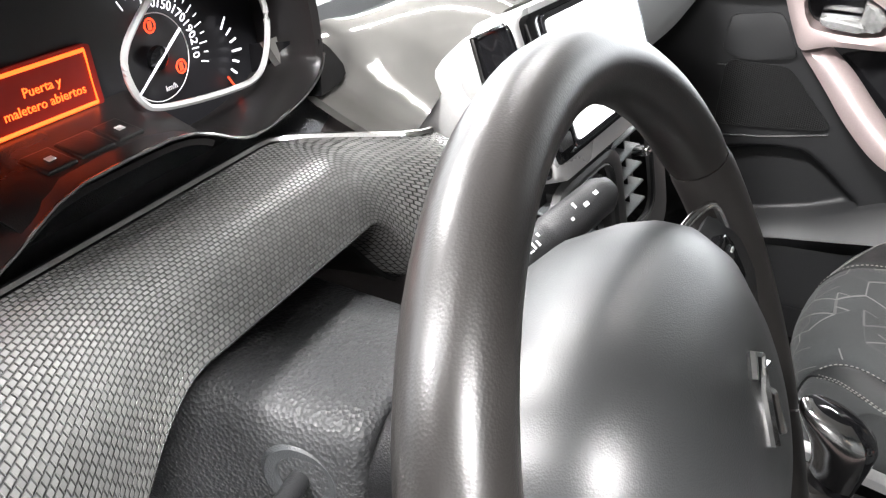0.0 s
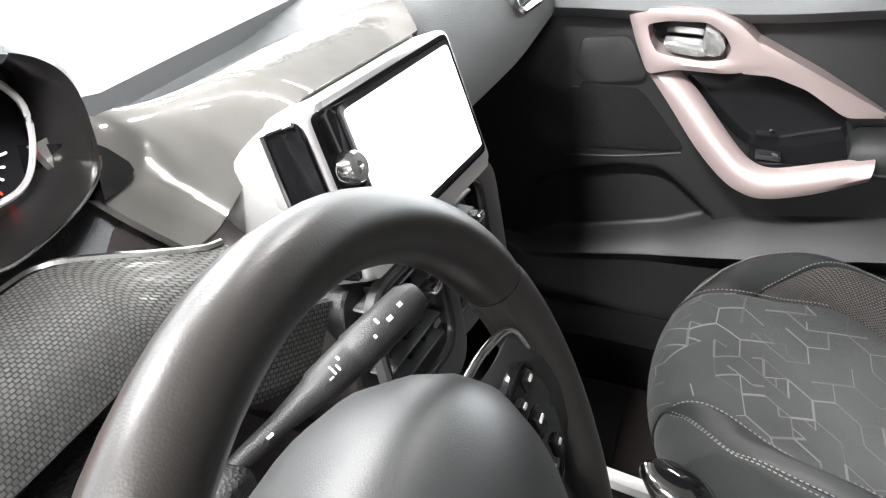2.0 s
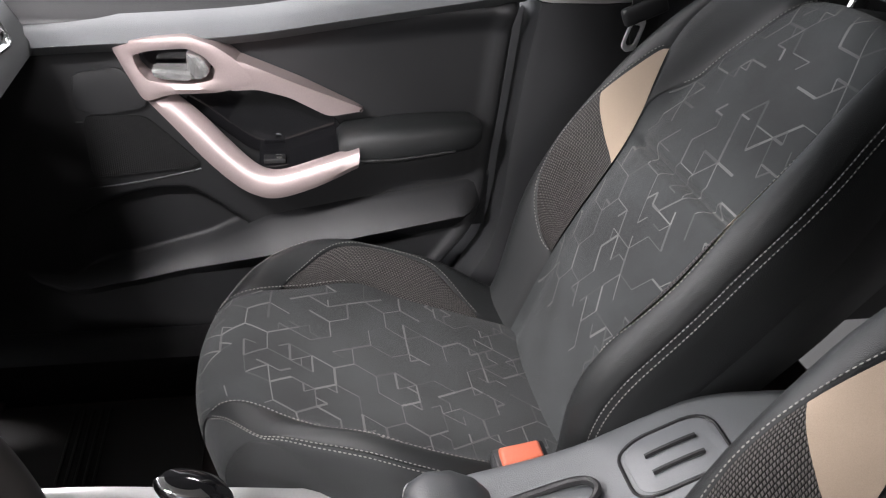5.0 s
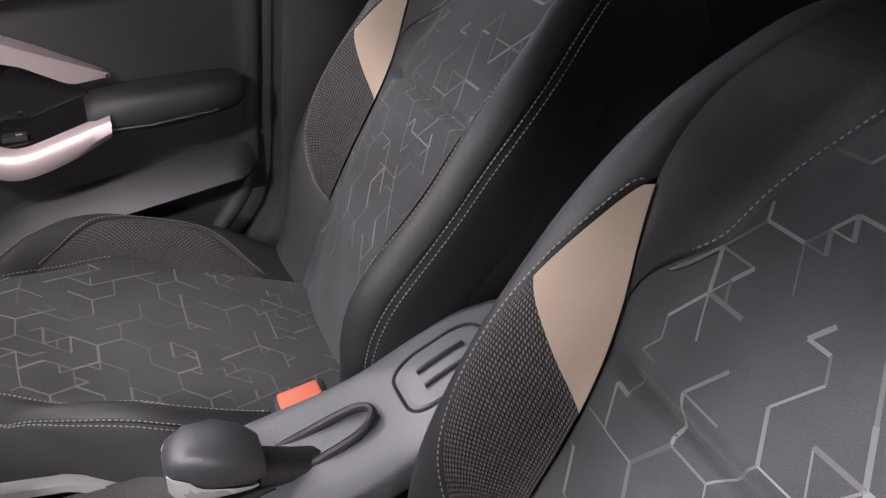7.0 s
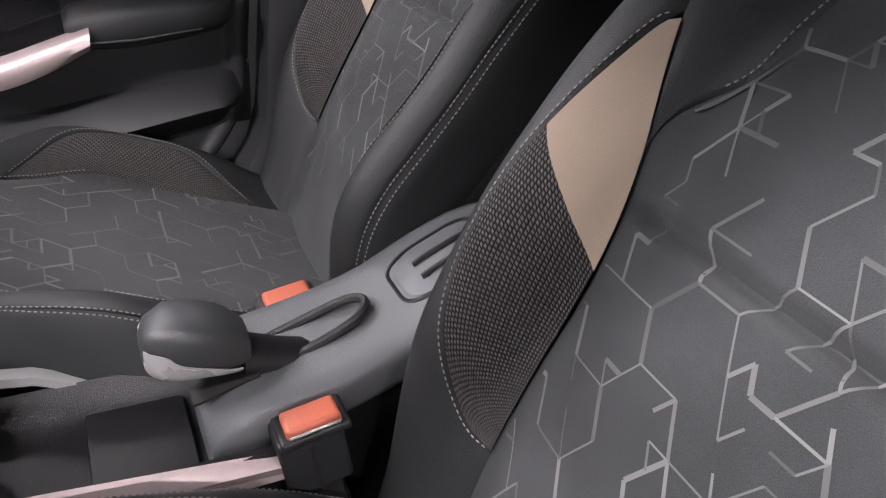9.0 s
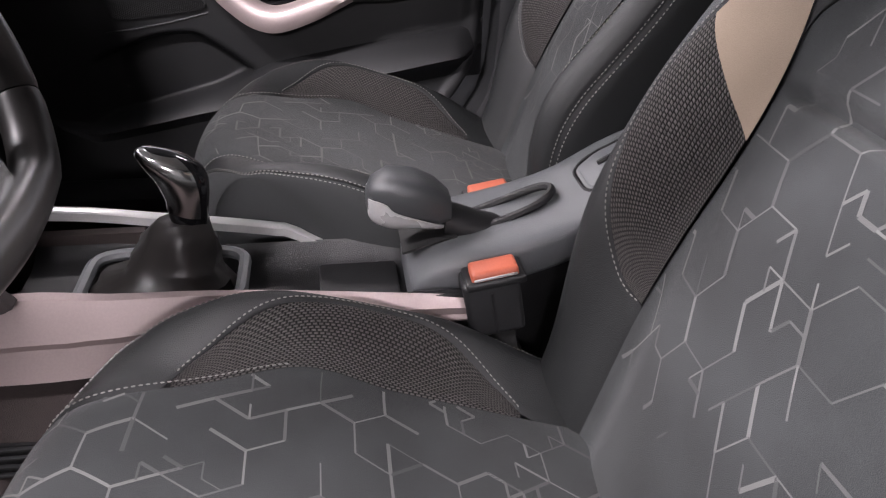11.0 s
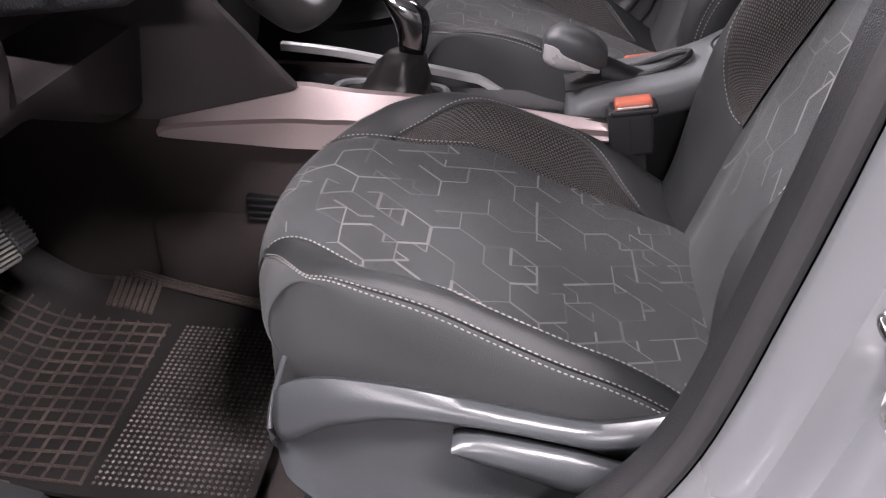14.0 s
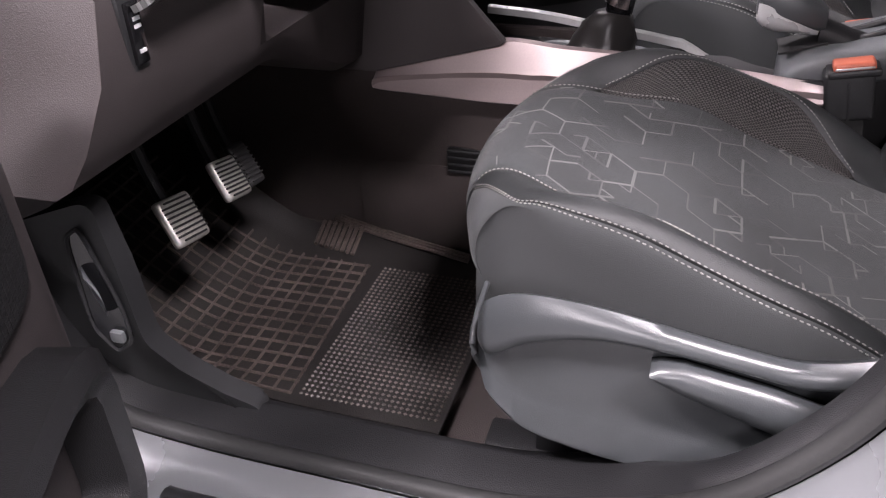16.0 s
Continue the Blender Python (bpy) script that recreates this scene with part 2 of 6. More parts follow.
line_links.new(strength.outputs[0], blend.inputs[0])
line_links.new(blend.outputs[2], line_nodes["Principled BSDF"].inputs["Base Color"])
THREAD = material("pale_stitching", (0.24, 0.235, 0.22), 0.8, vary=0.2)
BEIGE = material("beige_seat_cloth", (0.37, 0.29, 0.22), 0.85, bump=0.4, scale=1200, vary=0.1)
MESH_CLOTH = weave("woven_mesh_cloth", (0.118, 0.109, 0.105), (0.002, 0.002, 0.002), 58, 27, 0.6, 1.0, deep=0.0015, joint=0.30)
CARBON = weave("embossed_grey_trim", (0.160, 0.160, 0.157), (0.074, 0.074, 0.073), 130, 44, 0.27, 1.0, 0.65, deep=0.0016)
CARBON_PANEL = weave("embossed_dark_trim", (0.150, 0.150, 0.147), (0.070, 0.070, 0.069), 22, 16, 0.27, 1.0, 0.65, deep=0.0016)
COARSE = material("coarse_black_plastic", (0.050, 0.051, 0.053), 0.45, bump=0.9, scale=420, kind="cells")
CARBON_FINE = weave("embossed_fine_trim", (0.13, 0.13, 0.127), (0.06, 0.06, 0.06), 160, 10, 0.36, 0.9, 0.5, deep=0.0006)
PERFORATED = weave("perforated_black_plastic", (0.022, 0.022, 0.023), (0.008, 0.008, 0.008), 300, 300, 0.5, 0.8, deep=0.001, in_metres=True)
ROSE = material("satin_rose_grey_lacquer", (0.50, 0.41, 0.40), 0.36, metal=0.5, wear=0.06, vary=0.05)
CHROME = material("satin_chrome", (0.75, 0.75, 0.74), 0.16, metal=1.0, wear=0.06, vary=0.04)
BRIGHT = material("bright_satin_chrome", (0.80, 0.80, 0.79), 0.20, metal=0.8, wear=0.06, vary=0.04)
SILVER = material("silver_trim", (0.64, 0.64, 0.635), 0.28, metal=0.4, wear=0.06, vary=0.05)
PAINT = material("silver_car_paint", (0.33, 0.34, 0.355), 0.26, metal=0.6, coat=0.8, scale=3000, vary=0.05, wear=0.05)
RUBBER = material("black_rubber", (0.02, 0.02, 0.02), 0.6, bump=0.2, scale=300)
MAT_RUBBER = material("rubber_floor_mat", (0.011, 0.0094, 0.0086), 0.62, bump=0.5, scale=500, vary=0.3, blotch=12)
MAT_RIB = material("worn_mat_ribs", (0.066, 0.052, 0.046), 0.5, bump=0.4, scale=300, vary=0.6, blotch=18)
CARPET = material("black_carpet", (0.046, 0.036, 0.034), 0.95, bump=1.0, scale=900, vary=0.3)
PEDAL = material("worn_pedal_metal", (0.55, 0.54, 0.50), 0.4, metal=0.7, bump=0.3, scale=200, vary=0.2)
ORANGE = material("orange_red_plastic", (0.60, 0.15, 0.085), 0.4, vary=0.06)
SCREEN = material("dark_screen_glass", (0.03, 0.03, 0.035), 0.06, spec=0.8, coat=1.0, wear=0.03)
DIAL = material("dial_face", (0.012, 0.012, 0.014), 0.4, vary=0.05)
WHITE_MARK = glowing("white_dial_marks", (0.95, 0.93, 1.0), 0.9)
RED_GLOW = glowing("red_warning_light", (1.0, 0.06, 0.02), 1.0)
ORANGE_GLOW = glowing("orange_display", (1.0, 0.10, 0.015), 1.6)
DISPLAY = glowing("dim_red_display", (0.30, 0.012, 0.006), 0.10)
GREEN_GLOW = glowing("green_light", (0.1, 0.9, 0.25), 1.5)
WHITE_PRINT = material("white_print", (0.75, 0.75, 0.75), 0.5, vary=0.05)
DAYLIGHT = glowing("overcast_daylight", (0.93, 0.97, 1.0), 3.0)
# This glow stands in for the white reflection on the touch screen.
SCREEN_GLARE = glowing("screen_glare", (0.97, 0.98, 1.0), 1.3)
WALL_PAINT = material("grey_wall_paint", (0.12, 0.12, 0.118), 0.8, bump=0.1, scale=200, vary=0.03)
FLOOR_TILE = material("hall_floor", (0.11, 0.11, 0.11), 0.3, vary=0.08)
HEADLINER = material("pale_headliner", (0.38, 0.37, 0.36), 0.95, bump=0.5, scale=900, vary=0.06)

# ---- the hall round the car ----
setting("ground", box(0, 0, -0.05, 14, 14, 0.1, 0), FLOOR_TILE, "dark polished hall floor under the car")
setting("wall_north", join(box(0, 6.9, 0.25, 14, 0.2, 0.5, 0), box(0, 6.9, 3.6, 14, 0.2, 0.4, 0), box(-5.4, 6.9, 1.95, 3.2, 0.2, 2.9, 0)), WALL_PAINT, "grey hall wall round a glazed front")
setting("wall_south", box(0, -6.9, 1.9, 14, 0.2, 3.8, 0), WALL_PAINT, "plain grey hall wall")
setting("wall_east", join(box(6.9, 0, 0.25, 0.2, 13.6, 0.5, 0), box(6.9, 0, 3.6, 0.2, 13.6, 0.4, 0), box(6.9, -4.9, 1.95, 0.2, 3.8, 2.9, 0)), WALL_PAINT, "grey hall wall round a glazed side")
setting("backdrop_north", box(1.6, 7.4, 1.95, 11.6, 0.02, 3.4, 0), DAYLIGHT, "bright overcast daylight outside the glazed front")
setting("backdrop_east", box(7.4, 2.2, 1.95, 0.02, 10.3, 3.4, 0), DAYLIGHT, "bright overcast daylight outside the glazed side")
setting("wall_west", box(-6.9, 0, 1.9, 0.2, 13.6, 3.8, 0), WALL_PAINT, "plain grey hall wall")
setting("ceiling", box(0, 0, 3.85, 14, 14, 0.1, 0), WALL_PAINT, "plain grey hall ceiling")

# ---- the car's shell ----
setting("floor", join(box(0, 0.15, 0.335, 1.40, 2.1, 0.05, 0.01), box(0, -0.2, 0.42, 0.22, 1.6, 0.2, 0.05)), CARPET, "black carpeted cabin floor with a centre tunnel")
setting("wall_firewall", sheet(lambda s, t: (lerp(-0.74, 0.74, t), *curve_at([(0.62, 0.355), (0.86, 0.37), (1.02, 0.48), (1.10, 0.70), (1.12, 1.0)], s)), 16, 6, 0.02), CARPET, "black carpeted bulkhead behind the pedals")
setting("ceiling_headliner", sheet(lambda s, t: (lerp(-0.56, 0.56, s), lerp(0.30, -1.55, t), 1.53 - 0.09 * (2 * s - 1) ** 2 - 0.05 * (2 * t - 0.9) ** 2), 14, 14, 0.04), HEADLINER, "pale cloth roof lining")
for side, tag in ((-1, "left"), (1, "right")):
    setting("trim_windscreen_pillar", tube(smooth_path([(side * 0.74, 1.10, 0.98), (side * 0.68, 0.75, 1.24), (side * 0.60, 0.34, 1.46), (side * 0.55, 0.0, 1.5)], 14), 0.045, 10), HEADLINER, "pale windscreen pillar")
    setting("trim_roof_rail", tube(smooth_path([(side * 0.58, 0.34, 1.46), (side * 0.57, -0.4, 1.49), (side * 0.57, -1.5, 1.44)], 10), 0.04, 10), HEADLINER, "pale roof edge trim")


def pillar_section(z):
    """Outline of the passenger side's centre pillar trim at a height: wide at its foot."""
    k = (z - 0.36) / 1.12
    y0 = curve_at([(-0.065,), (-0.230,), (-0.260,), (-0.277,), (-0.305,), (-0.355,)], k)[0]
    width = curve_at([(0.50,), (0.28,), (0.20,), (0.17,), (0.14,), (0.12,)], k)[0]
    x0 = curve_at([(0.70,), (0.725,), (0.735,), (0.72,), (0.68,), (0.60,)], k)[0]
    return [Vector((x0 + dx, y0 - dy * width, z)) for dx, dy in ((0.09, -0.02), (0.020, 0.0), (0.004, 0.03), (-0.004, 0.12), (0.0, 0.7), (0.012, 1.0), (0.09, 1.02))]


setting("trim_centre_pillar_lower", loft([pillar_section(0.36 + 0.69 * k / 12) for k in range(13)]), PILLAR, "black plastic centre pillar trim")
setting("trim_centre_pillar_upper", loft([pillar_section(1.052 + 0.43 * k / 8) for k in range(9)]), HEADLINER, "pale upper pillar trim")
setting("trim_passenger_sill", box(0.69, 0.1, 0.38, 0.10, 1.8, 0.14, 0.015), PLASTIC, "black plastic sill trim")
setting("trim_rear_bulkhead", box(0, -1.6, 0.75, 1.4, 0.06, 0.8, 0.01), CARPET, "dark cabin rear")
# Unseen rear sides; the black panes are added to block hall light.
for side in (-1, 1):
    setting("trim_rear_side", box(side * 0.77, -1.0, 0.72, 0.06, 1.16, 0.74, 0.02), PLASTIC_SOFT, "dark rear side trim")
    setting("trim_rear_blocker", shifted(box(0, 0, 0, 0.01, 1.12, 0.44, 0.002), Matrix.Translation((side * 0.68, -1.02, 1.27)) @ Matrix.Rotation(radians(-side * 20), 4, "Y")), GLOSS, "unseen opaque black pane that keeps light out of the rear")

# Driver's door opening: trim, rubber seal and painted frame follow one line.
OPENING = [(0.62, 1.02), (0.69, 0.92), (0.70, 0.80), (0.712, 0.66), (0.705, 0.54), (0.66, 0.468), (0.56, 0.45), (0.38, 0.448), (0.22, 0.45), (0.14, 0.475), (0.06, 0.53), (-0.01, 0.60), (-0.06, 0.69), (-0.092, 0.84), (-0.115, 0.98), (-0.145, 1.15), (-0.19, 1.32), (-0.24, 1.46)]


def round_opening(cross, n=110, k0=0.0, k1=1.0):
    rings = []
    for i in range(n + 1):
        k = lerp(k0, k1, i / n)
        y, z = curve_at(OPENING, k)
        y0, z0 = curve_at(OPENING, k - 0.004)
        y1, z1 = curve_at(OPENING, k + 0.004)
        ahead = Vector((y1 - y0, z1 - z0)).normalized()
        out = Vector((-ahead.y, ahead.x))
        lean = 0.10 * max(0.0, z - 1.0)
        pillar = smooth_step(0.5, 0.62, k)
        rings.append([Vector((x + lean * 2.2 + pillar * px, y + out.x * d, z + out.y * d)) for x, d, px in cross])
    return loft(rings)


setting("trim_opening", round_opening([(-0.560, 0.09, -0.06), (-0.570, 0.02, -0.06), (-0.578, 0.004, -0.06), (-0.592, -0.002, -0.055), (-0.640, 0.004, -0.03), (-0.648, 0.02, -0.03), (-0.648, 0.09, -0.03)]), PLASTIC, "black plastic door opening trim", 50)
setting("trim_rubber_seal", round_opening([(-0.648 + 0.011 * math.cos(a), 0.006 + 0.009 * math.sin(a), -0.032) for a in [2 * math.pi * q / 10 for q in range(10)]]), RUBBER, "black rubber door seal")
setting("trim_painted_frame", round_opening([(-0.655, 0.10, -0.03), (-0.657, 0.014, -0.03), (-0.680, 0.018, -0.03), (-0.700, 0.030, -0.03), (-0.712, 0.060, -0.02), (-0.760, 0.075, -0.02), (-0.790, 0.11, -0.02), (-0.80, 0.25, -0.02), (-0.76, 0.25, -0.02)], 110, 0.03, 1.0), PAINT, "silver painted door frame", 50)
setting("trim_sill_strip", tube(smooth_path([(-0.706, 0.560, 0.414), (-0.708, 0.535, 0.413), (-0.708, 0.40, 0.416), (-0.708, 0.20, 0.418)], 12), lambda f: 0.004 + 0.007 * min(1.0, f * 6), 8), PLASTIC, "black plastic strip let into the painted sill", 50)
striker = thing("door_striker", "bright metal latch striker on the painted pillar", "latch", "", (-0.752, -0.147, 0.82))
part("plate", plate(rounded([(-0.772, 0.786), (-0.740, 0.786), (-0.740, 0.868), (-0.772, 0.868)], 4, 0.2), lambda a, b, c: (a, -0.146 + c, b), 0.005, 0.0015, 2), SILVER, striker)
part("loop", tube(smooth_path([(-0.748, -0.144, 0.857), (-0.750, -0.122, 0.858), (-0.768, -0.122, 0.856), (-0.770, -0.144, 0.855)], 16), 0.0042, 12), CHROME, striker)
part("sleeve", tube([(-0.749, -0.142, 0.857), (-0.7495, -0.126, 0.8575)], 0.0065, 16), SILVER, striker)
for z in (0.835, 0.800):
    part("screw", shifted(turned([(0.0085, 0), (0.0085, 0.003), (0.006, 0.0055), (0.003, 0.0055), (0.0025, 0.003), (0.001, 0.003)], 16), Matrix.Translation((-0.756, -0.141, z)) @ Matrix.Rotation(radians(-90), 4, "X")), CHROME, striker)

# ---- front seats ----
CUSHION_PATH = [(-0.25, 0.545), (-0.16, 0.572), (-0.07, 0.600), (0.02, 0.628), (0.10, 0.657), (0.18, 0.684), (0.247, 0.702), (0.290, 0.695), (0.314, 0.664), (0.316, 0.62), (0.290, 0.575)]
CUSHION_CROSS = [(0.0, 0.0), (0.06, 0.0), (0.12, 0.003), (0.165, 0.006), (0.190, 0.024), (0.220, 0.054), (0.239, 0.050), (0.248, 0.026), (0.242, -0.030), (0.230, -0.120)]
BACK_PATH = [(-0.150, 0.565), (-0.172, 0.64), (-0.195, 0.72), (-0.222, 0.80), (-0.258, 0.88), (-0.305, 0.955), (-0.358, 1.03), (-0.405, 1.095), (-0.44, 1.14), (-0.475, 1.15), (-0.505, 1.125)]
BACK_CROSS = [(0.0, 0.0), (0.06, -0.001), (0.115, -0.006), (0.155, -0.011), (0.19, 0.016), (0.225, 0.042), (0.25, 0.037), (0.264, 0.004), (0.262, -0.06), (0.224, -0.150)]


def shell_point(path, cross, u, w, lift, width):
    """A point on a sewn seat surface: u along it, w across from -1 to 1."""
    y, z = curve_at(path, u)
    y0, z0 = curve_at(path, max(u - 0.01, 0.0))
    y1, z1 = curve_at(path, min(u + 0.01, 1.0))
    ahead = Vector((0, y1 - y0, z1 - z0)).normalized()
    out = Vector((0, -ahead.z, ahead.y)) if path is CUSHION_PATH else Vector((0, ahead.z, -ahead.y))
    x, h = curve_at(cross, abs(w))
    h0 = curve_at(cross, max(abs(w) - 0.02, 0))
    h1 = curve_at(cross, min(abs(w) + 0.02, 1))
    slope = Vector((h1[0] - h0[0], h1[1] - h0[1])).normalized()
    grow = width(u)
    if path is BACK_PATH and w < 0:  # the bolster that the sitter slides over stands further forward
        h += (0.042 + 0.036 * smooth_step(0.42, 0.18, u)) * smooth_step(0.34, 0.57, -w) * smooth_step(0.0, 0.10, u) * smooth_step(1.0, 0.72, u)
    p = Vector((math.copysign(x * grow[0], w), y, z)) + out * (h * (grow[1] if h > 0 else 1.0))
    if path is CUSHION_PATH and h < 0:  # the skirt hangs straight down
        p = Vector((p.x, y, max(z + h, min(z, 0.545))))
    if path is CUSHION_PATH:  # the front edge curves back towards the sides
        p.y -= 0.055 * (abs(p.x) / 0.19) ** 2.2 * smooth_step(0.45, 0.75, u)
    else:  # a soft crease across the small of the back
        p -= out * 0.013 * math.exp(-((u - 0.463 + 0.01 * w) / 0.0075) ** 2) * smooth_step(0.36, 0.28, abs(w))
    return p + lift * (out * slope.x + Vector((-slope.y * math.copysign(1, w), 0, 0)))


def cushion_width(u):
    front = curve_at([(1.0,), (1.0,), (1.0,), (0.995,), (0.965,), (0.895,), (0.79,), (0.725,), (0.70,), (0.68,), (0.66,)], u)[0]
    return front, (1 - 0.95 * smooth_step(0.42, 0.66, u)) * (0.35 + 0.65 * smooth_step(0.08, 0.28, u))


def across(cross, x):
    """The share w at which the cross-section reaches x."""
    lo, hi = 0.0, 0.8
    for _ in range(18):
        mid = (lo + hi) / 2
        lo, hi = (mid, hi) if curve_at(cross, mid)[0] < x else (lo, mid)
    return lo


def table(values):
    """A smooth function of u from evenly spaced values."""
    return lambda u: curve_at([(v,) for v in values], u)[0]


def back_width(u):
    return (0.94 + 0.06 * smooth_step(0.05, 0.3, u)) * (1 - 0.34 * smooth_step(0.5, 1.0, u)), 0.55 + 0.45 * smooth_step(0.05, 0.3, u) - 0.5 * smooth_step(0.6, 0.9, u)


def on_cushion(u, w, lift=0.0):
    return shell_point(CUSHION_PATH, CUSHION_CROSS, u, w, lift, cushion_width)


def on_back(u, w, lift=0.0):
    return shell_point(BACK_PATH, BACK_CROSS, u, w, lift, back_width)


def panel(fn, u0, u1, edge0, edge1, nu, nw, puff=0.0025):
    """One sewn panel between two edges; its rim dips into the seam."""
    def at(s, t):
        u = lerp(u0, u1, s)
        w = lerp(edge0(u), edge1(u), t)
        rim = min(1.0, 14 * min(t, 1 - t)) if abs(edge1(u) - edge0(u)) > 1e-4 else 0
        return fn(u, w, puff * math.sqrt(rim) - 0.001)
    return sheet(at, nu, nw)


def stitches(fn, way, step=0.0056, gap=0.38, lift=0.0022, size=0.0007):
    """A row of stitches along way(k) = (u, w)."""
    pts = [fn(*way(k / 160), lift) for k in range(161)]
    bm, run, start = bmesh.new(), 0.0, None
    ends, length = [], [0.0]
    for a, b in zip(pts, pts[1:]):
        length.append(length[-1] + (b - a).length)

    def at(d):
        for i in range(160):
            if length[i + 1] >= d:
                return pts[i].lerp(pts[i + 1], (d - length[i]) / max(length[i + 1] - length[i], 1e-9))
        return pts[-1]
    d = 0.0
    while d + step < length[-1]:
        a, b = at(d), at(d + step * (1 - gap))
        ahead = (b - a).normalized()
        side = ahead.orthogonal().normalized()
        lift_v = ahead.cross(side)
        rings = []
        for p, r in ((a, 0.4), (a.lerp(b, 0.25), 1), (a.lerp(b, 0.75), 1), (b, 0.4)):
            rings.append([bm.verts.new(p + size * r * (math.cos(q * math.pi / 2) * side + math.sin(q * math.pi / 2) * lift_v)) for q in range(4)])
        for r0, r1 in zip(rings, rings[1:]):
            for q in range(4):
                bm.faces.new((r0[q], r0[(q + 1) % 4], r1[(q + 1) % 4], r1[q]))
        d += step
    return bm


def woven_lines(fn, path, cross, grow, u0, u1, edge, seed, cell=0.040, width=0.0034):
    """Broken honeycomb lines with spurs and zigzags inside the cells, woven into the cloth."""
    rng = random.Random(seed)
    table = [(0.0, 0.0)]
    for k in range(1, 101):
        a, b = curve_at(path, (k - 1) / 100), curve_at(path, k / 100)
        table.append((table[-1][0] + math.dist(a, b), k / 100))
    total = table[-1][0]
    lengths = [row[0] for row in table]

    def to_surface(px, py, lift):
        d = min(max(py, 0), total)
        i = min(int(np.searchsorted(lengths, d)), 100)
        u = table[i][1] if i == 0 else lerp(table[i - 1][1], table[i][1], (d - table[i - 1][0]) / max(table[i][0] - table[i - 1][0], 1e-9))
        return u, math.copysign(across(cross, abs(px) / grow(u)[0]), px)

    h = cell * math.sqrt(3) / 2
    lines = []
    for i in range(-8, 9):
        for j in range(0, 24):
            cx, cy = i * 1.5 * cell, (j + 0.5 * (i % 2)) * 2 * h
            ring = [(cx + cell * math.cos(math.pi / 3 * q), cy + cell * math.sin(math.pi / 3 * q)) for q in range(6)]
            for q in (0, 1, 2):
                if rng.random() < 0.74:
                    lines.append((ring[q], ring[q + 1]))
            for _ in range(rng.choice((0, 1, 2, 2))):
                # A zigzag from a corner towards the middle, each turn along the lattice.
                q, turn = rng.randrange(6), rng.choice((1, 5))
                a, reach = ring[q], rng.choice((0.5, 1.0))
                b = (lerp(a[0], cx, reach), lerp(a[1], cy, reach))
                lines.append((a, b))
                for step in range(rng.choice((0, 1, 1, 2))):
                    w = ring[(q + turn * (1 + step)) % 6]
                    size = 0.5
                    c = (b[0] + (w[0] - cx) * size, b[1] + (w[1] - cy) * size)
                    lines.append((b, c))
                    b = c
    bm = bmesh.new()
    for a, b in lines:
        dx, dy = b[0] - a[0], b[1] - a[1]
        size = math.hypot(dx, dy)
        thick = width * rng.choice((0.45, 0.6, 0.9, 1.15))
        nx, ny = -dy / size * thick / 2, dx / size * thick / 2
        rows = []
        for k in range(8):
            px, py = a[0] + dx * k / 7, a[1] + dy * k / 7
            u, w = to_surface(px, py, 0)
            if u0 < u < u1 and abs(w) < edge(u, w) - 0.008:
                rows.append([fn(*to_surface(px + sg * nx, py + sg * ny, 0), 0.0021) for sg in (-1, 1)])
            elif rows:
                break
        verts = [[bm.verts.new(p) for p in row] for row in rows] if len(rows) > 1 else []
        for r0, r1 in zip(verts, verts[1:]):
            bm.faces.new((r0[0], r0[1], r1[1], r1[0]))
    return bm


SEAT_X = -0.345


